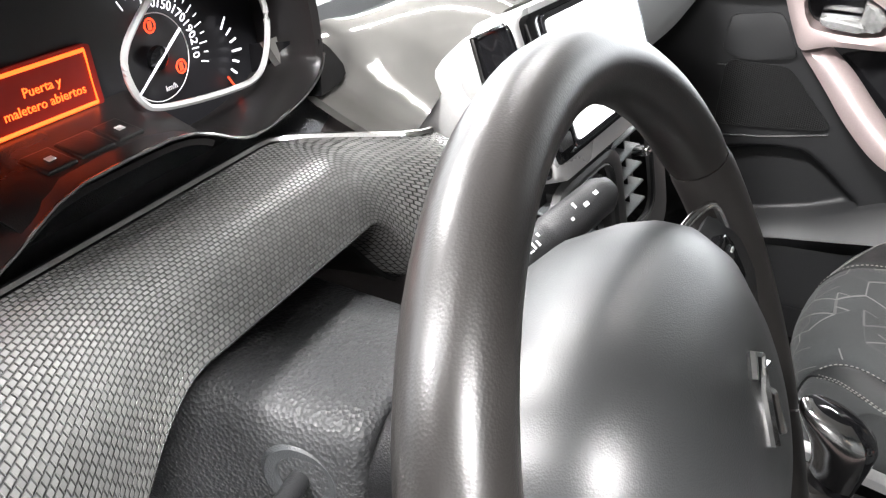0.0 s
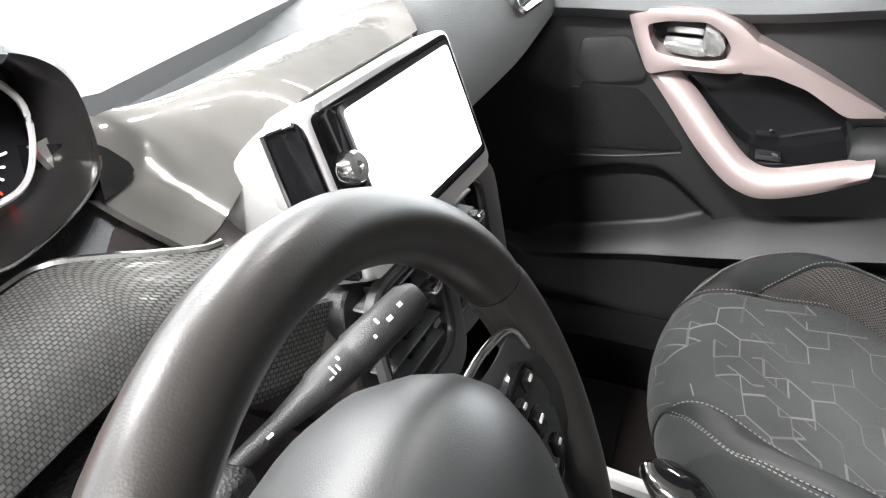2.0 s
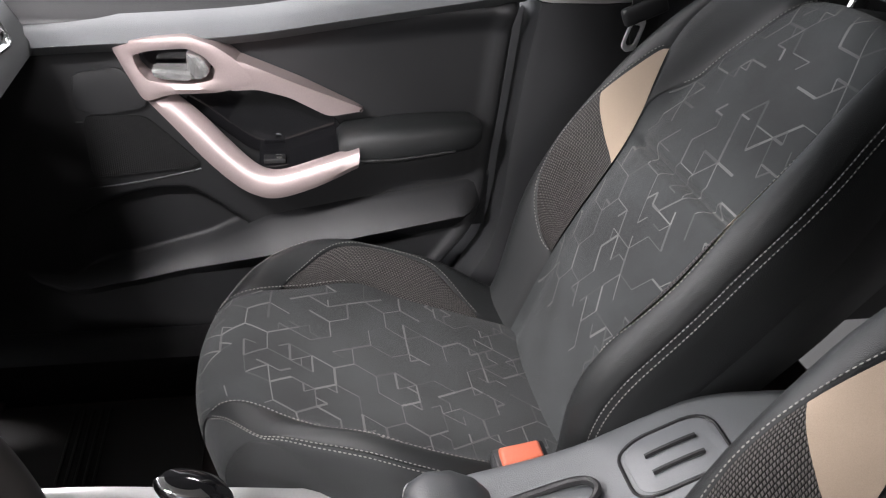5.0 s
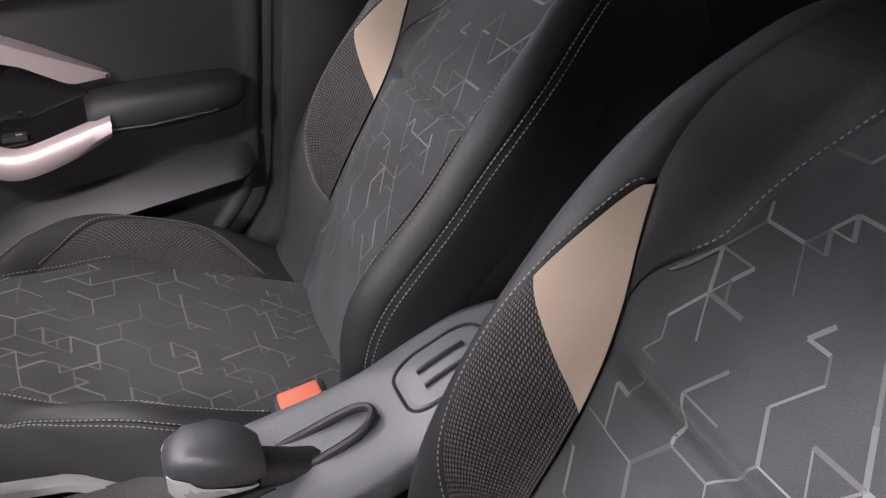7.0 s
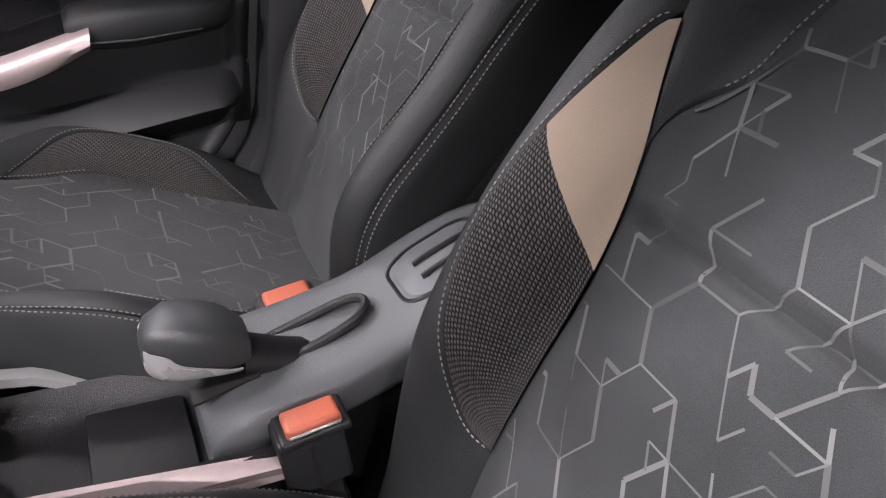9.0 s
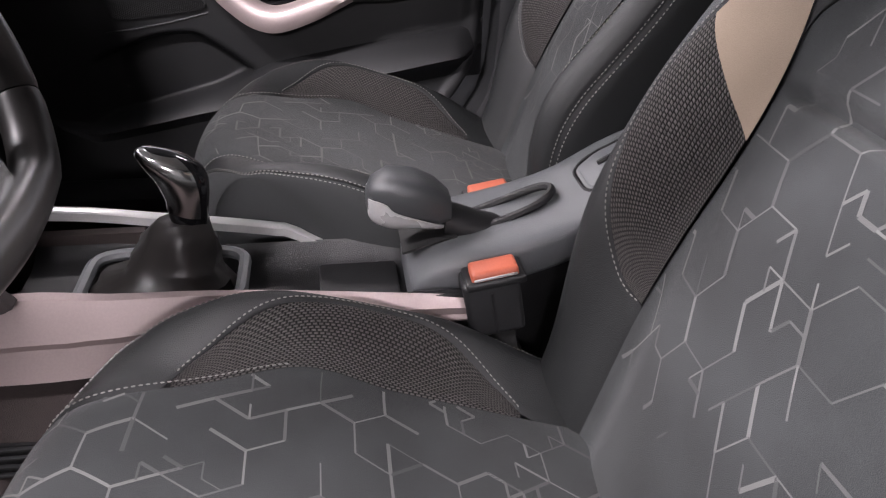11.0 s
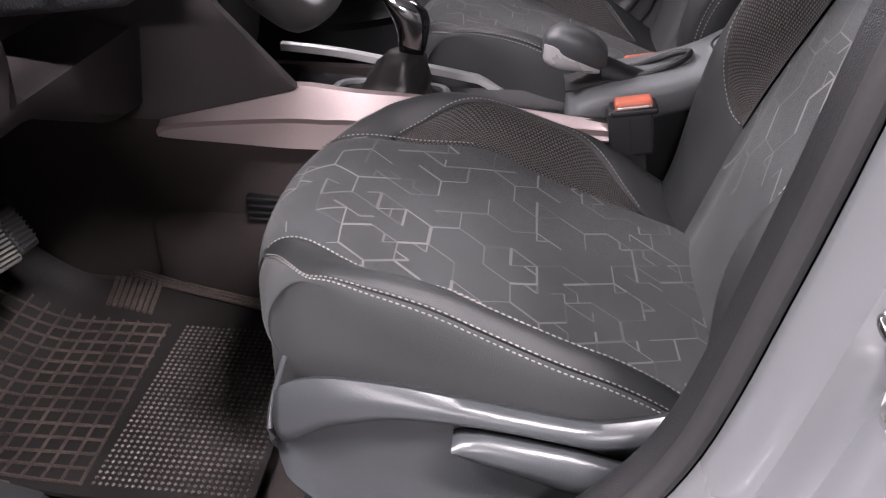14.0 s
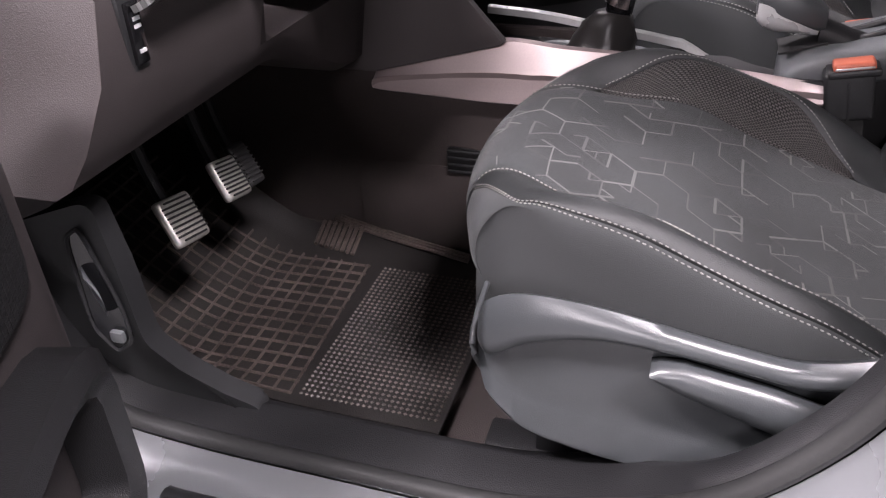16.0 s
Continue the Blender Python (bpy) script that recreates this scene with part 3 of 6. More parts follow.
def build_seat():
    seat = thing("bucket_seat", "charcoal cloth car seat with broken honeycomb lines and beige patches", "car seat", "front seats", (SEAT_X, 0.0, 0.365))
    shift = Matrix.Translation((SEAT_X, 0, 0))

    def add(name, bm, mat, parent=seat, label="", sharp=50):
        bmesh.ops.transform(bm, matrix=shift, verts=bm.verts)
        return part(name, bm, mat, parent, label, sharp)

    # Cushion: foam body, centre panel, bolsters, mesh side.
    edge = table([across(CUSHION_CROSS, x) for x in (0.163, 0.164, 0.166, 0.170, 0.178, 0.155, 0.142, 0.144, 0.146, 0.146, 0.146)])
    add("cushion", join(sheet(lambda s, t: on_cushion(s, lerp(-1, 1, t), -0.010), 44, 80), box(0, 0.08, 0.52, 0.44, 0.34, 0.10, 0.04)), BOLSTER)
    outer_edge = table([0.545, 0.545, 0.545, 0.548, 0.55, 0.44, 0.325, 0.288, 0.285, 0.285, 0.285])
    insert = add("centre_panel", panel(on_cushion, 0.0, 1.0, lambda u: -outer_edge(u), edge, 60, 48), INSERT, seat, "charcoal woven cloth")
    tagged(part("woven_line_pattern", shifted(woven_lines(on_cushion, CUSHION_PATH, CUSHION_CROSS, cushion_width, 0.03, 0.93, lambda u, w: edge(u) if w > 0 else outer_edge(u), 3, 0.034, 0.0030), shift), THREAD_LINE, insert, "pale grey broken honeycomb lines"), kind="stuff")
    for side in (-1, 1):
        rim = edge if side > 0 else outer_edge
        lens = lambda u: edge(u) + (0.575 - edge(u)) * max(0.0, math.sin(math.pi * min(1, max(0, (u - 0.165) / 0.375)))) ** 0.6
        hem = lambda u: lerp(0.700, rim(u) + 0.004, smooth_step(0.62, 0.80, u))
        add("side_bolster", panel(on_cushion, 0.0, 1.0, lambda u: side * (max(rim(u), lens(u)) if side > 0 else rim(u)), lambda u: side * hem(u), 60, 14), BOLSTER)
        add("side_skirt", panel(on_cushion, 0.0, 1.0, lambda u: side * hem(u), lambda u: side * 1.0, 60, 16), FABRIC)
        rows = [stitches(on_cushion, lambda k: (lerp(0.02, 0.765, k), side * (hem(lerp(0.02, 0.765, k)) - 0.013))),
                stitches(on_cushion, lambda k: (lerp(0.02, 0.775, k), side * (hem(lerp(0.02, 0.775, k)) + 0.016)))]
        if side > 0:
            add("mesh_panel", panel(on_cushion, 0.166, 0.539, lambda u: side * edge(u), lambda u: side * lens(u), 30, 12, 0.003), MESH_CLOTH, seat, "coarse brown-black mesh cloth")
            rows += [stitches(on_cushion, lambda k: (lerp(0.167, 0.538, k), side * (lens(lerp(0.167, 0.538, k)) + 0.02))),
                     stitches(on_cushion, lambda k: (lerp(0.42, 0.88, k), side * (edge(lerp(0.42, 0.88, k)) + 0.012)))]
        else:
            rows += [stitches(on_cushion, lambda k: (lerp(0.05, 0.43, k), side * 0.572)),
                     stitches(on_cushion, lambda k: (lerp(0.40, 0.76, k), side * (outer_edge(lerp(0.40, 0.76, k)) + 0.014)))]
        tagged(add("stitching", join(*rows), THREAD), kind="stuff")

    # Backrest.
    inner = table([across(BACK_CROSS, x) for x in (0.165, 0.165, 0.162, 0.156, 0.156, 0.174, 0.205, 0.22, 0.22, 0.22, 0.22)])
    bedge = lambda u: lerp(inner(u), 0.315 - 0.08 * smooth_step(0.62, 0.82, u), smooth_step(0.49, 0.60, u))
    add("backrest", join(sheet(lambda s, t: on_back(s, lerp(-1, 1, t), -0.009), 44, 80),
                         sheet(lambda s, t: Vector(on_back(s, lerp(-1, 1, t), -0.004)) * 1.0 + Vector((0, -0.04 - 0.05 * math.cos(math.pi * (t - 0.5)), 0)), 30, 24)), BOLSTER)
    binsert = add("back_centre_panel", panel(on_back, 0.02, 0.90, lambda u: -bedge(u), bedge, 240, 30), INSERT, seat, "charcoal woven cloth")
    tagged(part("woven_line_pattern", shifted(woven_lines(on_back, BACK_PATH, BACK_CROSS, back_width, 0.14, 0.86, lambda u, w: bedge(u), 21, 0.036, 0.0032), shift), THREAD_LINE, binsert, "pale grey broken honeycomb lines"), kind="stuff")
    for side in (-1, 1):
        u0, u1 = 0.205, 0.592
        blens = lambda u: inner(u) + (0.58 - inner(u)) * max(0.0, math.sin(math.pi * min(1, max(0, (u - u0) / (u1 - u0))))) ** 0.55
        add("back_bolster", panel(on_back, 0.0, 1.0, lambda u: side * (blens(u) if u0 < u < u1 else inner(u)), lambda u: side * 0.74, 60, 16), BOLSTER)
        add("back_skirt", panel(on_back, 0.0, 1.0, lambda u: side * 0.74, lambda u: side * 1.0, 48, 10), BOLSTER)

        def slanted(s, t, a, b, lift=0.0025):
            """The inner side panel; its parting runs aslant."""
            cut = lambda w01: 0.475 - 0.075 * (1 - w01)
            low, high = (u0, cut(t)) if a == 0 else (cut(t), u1)
            u = lerp(low, high, s)
            w = lerp(inner(u), blens(u), t)
            return on_back(u, side * w, lift)
        add("back_mesh_panel", sheet(lambda s, t: slanted(s, t, 0, 0), 28, 16), MESH_CLOTH, seat, "coarse brown-black mesh cloth")
        add("shoulder_panel", panel(on_back, 0.485, 1.0, lambda u: side * min(bedge(u), inner(u)), lambda u: side * inner(u), 40, 10, 0.0015), BOLSTER)
        add("beige_patch", sheet(lambda s, t: slanted(s, t, 1, 1), 20, 16), BEIGE, seat, "beige ribbed cloth patch")
        sewn = add("back_stitching", join(
            stitches(on_back, lambda k: (lerp(u0, u1, k), side * (blens(lerp(u0, u1, k)) + 0.015))),
            stitches(on_back, lambda k: (lerp(0.1, 0.93, k), side * 0.735)),
            stitches(on_back, lambda k: (lerp(0.1, 0.93, k), side * 0.758)),
            stitches(on_back, lambda k: (lerp(0.57, 0.9, k), side * (bedge(lerp(0.57, 0.9, k)) + 0.012)))), THREAD)
        tagged(sewn, kind="stuff")

    # Headrest on two posts.
    head = add("headrest", box(0, -0.515, 1.25, 0.25, 0.10, 0.17, 0.045, Matrix.Rotation(radians(-14), 4, "X"), 5), FABRIC)
    for x in (-0.07, 0.07):
        add("post", tube([(x, -0.49, 1.09), (x, -0.51, 1.20)], 0.006), CHROME, head)

    # Slide bar and rails.
    add("slide_bar", tube(smooth_path([(-0.20, 0.16, 0.48), (-0.226, 0.225, 0.505), (-0.236, 0.250, 0.545), (-0.226, 0.262, 0.595), (0.0, 0.270, 0.600), (0.226, 0.262, 0.595), (0.236, 0.250, 0.545), (0.226, 0.225, 0.505), (0.20, 0.16, 0.48)], 44), 0.0030), GRIP_PLASTIC)
    for x in (-0.19, 0.19):
        add("rail", box(x, -0.02, 0.395, 0.045, 0.56, 0.055, 0.006), PLASTIC)
        for y in (-0.2, 0.18):
            add("leg", box(x, y, 0.455, 0.03, 0.05, 0.10, 0.005), PLASTIC)
    return seat


def add_shield(seat, side):
    """The moulded shield with its height lever on the seat's door side."""
    shift = Matrix.Translation((SEAT_X, 0, 0))

    def add(name, bm, mat, parent, label="", sharp=50):
        bmesh.ops.transform(bm, matrix=shift, verts=bm.verts)
        return part(name, bm, mat, parent, label, sharp)

    TOP = [(0.252, 0.612), (0.247, 0.640), (0.232, 0.656), (0.200, 0.663), (0.145, 0.660), (0.10, 0.653), (0.054, 0.645), (0.02, 0.640), (-0.014, 0.637), (-0.055, 0.646), (-0.096, 0.662), (-0.15, 0.676), (-0.20, 0.686)]
    LOW = [(0.252, 0.600), (0.247, 0.572), (0.234, 0.543), (0.205, 0.515), (0.165, 0.503), (0.12, 0.496), (0.07, 0.494), (0.02, 0.492), (-0.03, 0.490), (-0.07, 0.489), (-0.11, 0.488), (-0.15, 0.487), (-0.20, 0.486)]
    DEEP = [(0.008,), (0.036,), (0.056,), (0.044,), (0.027,), (0.019,), (0.015,), (0.016,), (0.018,), (0.020,), (0.024,), (0.030,), (0.030,)]
    rings = []
    for k in range(61):
        (y, top), (y2, low), (deep,) = curve_at(TOP, k / 60), curve_at(LOW, k / 60), curve_at(DEEP, k / 60)
        nose = min(1.0, 0.35 + 0.65 * math.sqrt(k / 8)) if k < 8 else 1.0
        out = lambda x: side * (0.222 + (x - 0.222) * nose)
        step = top - deep
        at = lambda f: lerp(step - 0.006, low, f)
        rings.append([Vector((out(x), lerp(y, y2, f), z)) for x, z, f in ((0.205, top - 0.050, 0), (0.236, top - 0.024, 0), (0.252, top - 0.007, 0), (0.262, top - 0.001, 0), (0.270, top - 0.30 * deep, 0.1), (0.2745, top - 0.75 * deep, 0.2), (0.273, step, 0.3), (0.2685, step - 0.004, 0.35),
                     (0.2560, step - 0.008, 0.4), (0.2540, at(0.35), 0.6), (0.2545, at(0.66), 0.8), (0.2570, at(0.76), 0.9), (0.2700, at(0.95), 1), (0.2690, at(1.0), 1), (0.255, low - 0.004, 1), (0.215, low + 0.004, 1))])
    shield = add("side_shield", loft(rings), SHIELD, seat, "worn dark grey plastic shield with a bright scuffed ledge", 60)
    add("height_lever", loft([[Vector((-0.268 - 0.014 * math.cos(q * math.pi / 6), y, z + r * math.sin(q * math.pi / 6))) for q in range(12)]
                              for y, z, r in ((0.098, 0.611, 0.002), (0.091, 0.610, 0.009), (0.072, 0.606, 0.0150), (0.0, 0.588, 0.0215), (-0.07, 0.568, 0.0235), (-0.15, 0.546, 0.017))]), SHIELD, shield, "long satin grey lever")


driver_seat = build_seat()
passenger_seat = copy_thing(driver_seat, Matrix.Translation((SEAT_X + 0.683, -0.065, 0.369)))
add_shield(driver_seat, -1)
# The passenger's backrest leans further back.
HINGE = Vector((0, -0.16, 0.235))
for piece in passenger_seat.children:
    if piece.name.split(".")[0] in ("backrest", "back_centre_panel", "back_bolster", "back_skirt", "back_mesh_panel", "shoulder_panel", "beige_patch", "back_stitching", "headrest"):
        piece.matrix_local = Matrix.Translation(HINGE) @ Matrix.Rotation(radians(3.2), 4, "X") @ Matrix.Translation(-HINGE) @ piece.matrix_local

# ---- steering wheel ----
WHEEL = Vector((-0.297, 0.322, 1.003))
WHEEL_M = Matrix.Translation(WHEEL) @ Matrix.Rotation(radians(-26.3), 4, "X")  # local: x right, z up in the wheel's plane, -y to the driver


def on_wheel(x, y, z):
    return WHEEL_M @ Vector((x, y, z))


def rim_point(a):
    """Centre line of the rim, a in degrees from the right, with a flattened foot."""
    x, z = 0.162 * math.cos(radians(a)), 0.152 * math.sin(radians(a))
    z = max(z, -0.140 + 0.012 * (x / 0.1) ** 2) if z < -0.1 else z
    return x, z


def rim_piece(a0, a1, n, grip=1.0):
    rings = []
    for k in range(n + 1):
        a = lerp(a0, a1, k / n)
        x, z = rim_point(a)
        out = Vector((math.cos(radians(a)), 0, math.sin(radians(a))))
        rx, ry = 0.0158 * grip, 0.0172 * grip
        pinch = 1 - 0.05 * (k in (0, n))
        rings.append([WHEEL_M @ (Vector((x, 0, z)) + pinch * (rx * math.cos(2 * math.pi * q / 16) * out + Vector((0, ry * math.sin(2 * math.pi * q / 16), 0)))) for q in range(16)])
    return loft(rings)


wheel = thing("steering_wheel", "small black leather steering wheel with chrome lower spoke", "steering wheel", "", tuple(WHEEL))
for a0, a1 in ((24.5, 155.5), (156, 216), (216.5, 323.5), (324, 384)):
    part("rim_section", rim_piece(a0, a1, 30), LEATHER, wheel, "stitched black leather")
hub_rings = []
for k, (scale, y) in enumerate(((0.90, 0.06), (1.0, 0.042), (1.03, 0.018), (1.01, 0.002), (0.95, -0.011), (0.80, -0.024), (0.55, -0.034), (0.3, -0.039), (0.05, -0.040))):
    ring = []
    for q in range(48):
        a = 2 * math.pi * q / 48
        x = 0.105 * abs(math.cos(a)) ** 0.72 * math.copysign(1, math.cos(a)) * (1 - 0.10 * max(0, -math.sin(a)))
        z = (0.085 if math.sin(a) > 0 else 0.078) * abs(math.sin(a)) ** 0.8 * math.copysign(1, math.sin(a)) - 0.010
        ring.append(on_wheel(x * scale, y, z * scale))
    hub_rings.append(ring)
part("airbag_cover", loft(hub_rings), HORN, wheel, "domed black airbag cover")
for side in (-1, 1):
    rings = []
    for k in range(11):
        s = k / 10
        x = side * lerp(0.082, 0.156, s)
        half = lerp(0.040, 0.036, s) + 0.008 * (2 * s - 1) ** 2
        y = lerp(0.012, 0.0, s)
        rings.append([on_wheel(x, y + 0.012 * math.sin(q * math.pi / 6), -0.008 + half * math.cos(q * math.pi / 6)) for q in range(12)])
    spoke = part("spoke", loft(rings), PLASTIC_SOFT, wheel)
    part("button_pad", plate(rounded([(0.098, 0.022), (0.132, 0.028), (0.140, -0.006), (0.130, -0.040), (0.100, -0.046), (0.094, -0.01)], 4, 0.3), lambda a, b, c: on_wheel(side * a, 0.001 - c - (a - 0.1) * 0.10, b), 0.006, 0.002, 2), GLOSS, spoke, "gloss black switch pad")
    for dx, dz, sx, sz in ((0.107, 0.012, 0.008, 0.010), (0.124, 0.016, 0.009, 0.008), (0.117, -0.004, 0.012, 0.014), (0.108, -0.028, 0.009, 0.010), (0.125, -0.026, 0.008, 0.012)):
        part("spoke_button", box(0, 0, 0, sx, 0.005, sz, 0.0018, WHEEL_M @ Matrix.Translation((side * dx, -0.007, dz))), PLASTIC, spoke)
        part("print_mark", box(0, 0, 0, sx * 0.5, 0.001, 0.0016, 0, WHEEL_M @ Matrix.Translation((side * dx, -0.0100, dz + 0.002))), WHITE_PRINT, spoke)
    part("spoke_trim", tube(smooth_path([on_wheel(side * 0.092, 0.008, 0.040), on_wheel(side * 0.112, 0.002, 0.044), on_wheel(side * 0.136, -0.004, 0.040), on_wheel(side * 0.146, -0.004, 0.022)], 12), 0.0024), CHROME, wheel, "chrome spoke edge")
fork = plate(rounded([(-0.076, -0.066), (-0.060, -0.096), (-0.052, -0.136), (0.052, -0.136), (0.060, -0.096), (0.076, -0.066), (0.05, -0.050), (-0.05, -0.050)], 4, 0.3), lambda a, b, c: on_wheel(a, 0.010 - c + 0.10 * (b + 0.14), b), 0.014, 0.005, 3)
spoke = part("lower_spoke", fork, BRIGHT, wheel, "bright chrome lower spoke")
part("spoke_slot", plate(rounded([(-0.016, -0.080), (-0.012, -0.128), (0.012, -0.128), (0.016, -0.080)], 3, 0.3), lambda a, b, c: on_wheel(a, -0.0035 - c + 0.10 * (b + 0.14), b), 0.003, 0.001, 1), PLASTIC, spoke)
EMBLEM_Y = -0.0412
part("badge", join(tube([on_wheel(0.8 * x, EMBLEM_Y, 0.8 * z + 0.004) for x, z in ((-0.012, 0.028), (-0.003, 0.036), (0.009, 0.028), (0.001, 0.014), (-0.007, -0.002), (-0.011, -0.010))], 0.0020, 6),
                   tube([on_wheel(0.8 * x, EMBLEM_Y, 0.8 * z + 0.004) for x, z in ((0.001, 0.014), (0.010, 0.006), (0.007, -0.016))], 0.0019, 6),
                   tube([on_wheel(0.8 * x, EMBLEM_Y, 0.8 * z + 0.004) for x, z in ((0.005, 0.022), (0.016, 0.018))], 0.0021, 6)), CHROME, wheel, "small chrome emblem")

# ---- steering column with its stalks ----
column = thing("steering_column", "grained black plastic steering column shroud", "steering column", "", (-0.297, 0.52, 0.93))
rings = []
for k in range(14):
    s = k / 13
    y, z = 0.452 + 0.19 * max(0.0, (k - 2) / 11) + (0.0, 0.002, 0.007)[min(k, 2)], lerp(0.920, 0.905, s)
    grow = (0.90, 0.965, 1.0)[min(k, 2)]
    half, high = lerp(0.055, 0.070, s) * grow, lerp(0.050, 0.060, s) * grow
    rings.append([Vector((-0.274 + half * math.copysign(abs(math.cos(a)) ** 0.32, math.cos(a)), y, z + high * math.copysign(abs(math.sin(a)) ** 0.32, math.sin(a)))) for a in (2 * math.pi * (q + 0.5) / 40 for q in range(40))])
part("shroud", loft(rings), COARSE, column, "coarse grained black plastic")
part("shroud_neck", tube([on_wheel(0, 0.03, -0.01), (-0.297, 0.47, 0.925)], 0.030, 24), PLASTIC, column)


def stalk(side):
    a, b = Vector((-0.297 + side * 0.050, 0.475, 0.952)), Vector((-0.297 + side * 0.190, 0.404, 1.011))
    if side < 0:  # the light switch points straight out from a round boot
        a, b = Vector((-0.312, 0.492, 0.925)), Vector((-0.480, 0.470, 0.932))
        m = Matrix.Translation((-0.331, 0.489, 0.926)) @ (b - a).to_track_quat("Z", "Y").to_matrix().to_4x4()
        boot = part("stalk_boot", shifted(turned([(0.023, -0.006), (0.0235, 0.001), (0.020, 0.004), (0.0145, 0.003), (0.010, -0.004)], 28), m), GRIP_PLASTIC, column, "grey ring round the stalk")
    ahead = b - a
    st = part("stalk", tube([a + ahead * k for k in (0, 0.35, 0.50, 0.52, 0.66, 0.68, 0.69, 0.95, 1.0)], lambda f: (0.005, 0.0065, 0.0095, 0.0112, 0.0120, 0.0120, 0.0130, 0.0126, 0.008)[round(f * 8)], 18), PLASTIC_SOFT, column, "black switch stalk with white print")
    side_v = ahead.normalized().cross(Vector((0, -0.5, 0.85))).normalized()
    face = side_v.cross(ahead.normalized()).normalized()
    face = face if face.z > 0 else -face
    turn = Matrix((ahead.normalized(), side_v, face)).transposed().to_4x4()
    for k, off, w, h in ((0.56, 0.003, 0.004, 0.0016), (0.58, 0.0, 0.0016, 0.009), (0.60, 0.001, 0.0016, 0.006), (0.62, -0.003, 0.002, 0.004), (0.76, 0.003, 0.0025, 0.003), (0.80, -0.003, 0.002, 0.006), (0.84, 0.001, 0.005, 0.004), (0.90, -0.001, 0.004, 0.004), (0.30, 0.002, 0.006, 0.003)):
        r = 0.0068 if k < 0.4 else (0.0120 if k < 0.68 else 0.0131)
        p = a + ahead * k + face * (r - 0.0002) + side_v * off
        part("print_mark", box(*p, w * 0.7, h * 0.65, 0.0012, 0, turn), WHITE_PRINT, st)
    return st


stalk(1)
stalk(-1)

# ---- dashboard ----
dash = thing("dashboard", "grey grained dashboard with gloss trim and an embossed lower cover", "dashboard", "", (0.0, 0.75, 0.6))


def dash_section(x):
    """Outline of the dashboard at x, from the windscreen's foot round to the bulkhead."""
    d = smooth_step(-0.09, -0.12, x)  # 1 on the driver's side
    p = smooth_step(0.14, 0.30, x)  # 1 before the passenger
    e = smooth_step(0.45, 0.75, abs(x))
    low = lerp(0.75, 0.67, smooth_step(-0.36, -0.13, x)) if x < 0 else 0.67
    knee = [(0.625, 0.985), (0.60, 0.975), (0.565, 0.955), (0.535, 0.90), (0.53, 0.84), (0.545, 0.79), (0.56, low + 0.012), (0.58, low), (0.80, low)]
    mid = [(0.62, 1.02), (0.56, 0.995), (0.50, 0.985), (0.455, 0.93), (0.45, 0.87), (0.47, 0.80), (0.50, 0.72), (0.52, 0.66), (0.80, 0.66)]
    pas = [(0.575, 1.075), (0.55, 1.064), (0.535, 1.045), (0.502, 0.975), (0.500, 0.958), (0.530, 0.935), (0.60, 0.80), (0.66, 0.72), (0.80, 0.68)]
    pts = [(1.12, 1.02 - 0.04 * e), (0.95, 1.06 - 0.03 * e), (0.80, 1.075 - 0.03 * e), (0.68, lerp(1.075, 1.0, d))]
    well = smooth_step(-0.41, -0.375, x) * smooth_step(-0.115, -0.135, x)  # the dark well round the steering column
    knee = [(y + 0.10 * well, z - 0.03 * well) if z > 0.83 else (y, z) for y, z in knee]
    for k, m, q in zip(knee, mid, pas):
        y, z = lerp(lerp(m[0], k[0], d), q[0], p), lerp(lerp(m[1], k[1], d), q[1], p)
        pts.append((y - 0.015 * p * smooth_step(0.2, 0.55, x) * (z > 0.94), z + 0.008 * p * e * (z < 1.0)))
    pts.append((1.12, 0.66))

    def end(z):  # the driver's end of the dashboard slants outwards to its foot
        last = lerp(-0.640, -0.700, min(1.0, max(0.0, (0.92 - z) / 0.16)))
        return x if x > -0.5 else -0.5 + (x + 0.5) * (last + 0.5) / -0.235
    return [Vector((end(z), y, z)) for y, z in pts]


xs = [-0.735 + 1.47 * k / 80 for k in range(81)]
part("dash_top", loft([dash_section(x)[:5] + [Vector((x, 0.90, 0.95))] for x in xs]), DASH, dash, "grained grey plastic dashboard top", 50)
part("knee_panel", loft([dash_section(lerp(-0.735, 0.15, k / 70))[4:] for k in range(71)]), KNEE, dash, "dark plastic knee panel", 50)
part("passenger_fascia", loft([dash_section(lerp(0.15, 0.735, k / 40))[4:] for k in range(41)]), DASH, dash, "grained grey plastic fascia", 50)
part("upper_pad", sheet(lambda s, t: (lerp(-0.72, 0.72, s), lerp(1.10, lerp(0.66, 0.80, smooth_step(-0.06, -0.12, lerp(-0.72, 0.72, s))), t), 1.07 + 0.02 * math.sin(math.pi * t) + 0.015 * (1 - (2 * s - 1) ** 2) - 0.006), 60, 16, 0.02), DASH, dash, "pale grey grained upper pad")
part("side_panel", plate(rounded([(0.345, 0.712), (0.44, 0.815), (0.475, 0.88), (0.62, 0.90), (0.62, 0.66), (0.54, 0.66)], 3, 0.05), lambda a, b, c: (-0.104 - c, a, b), 0.014, 0.003, 2), KNEE, dash, "flat dark side of the centre stack")


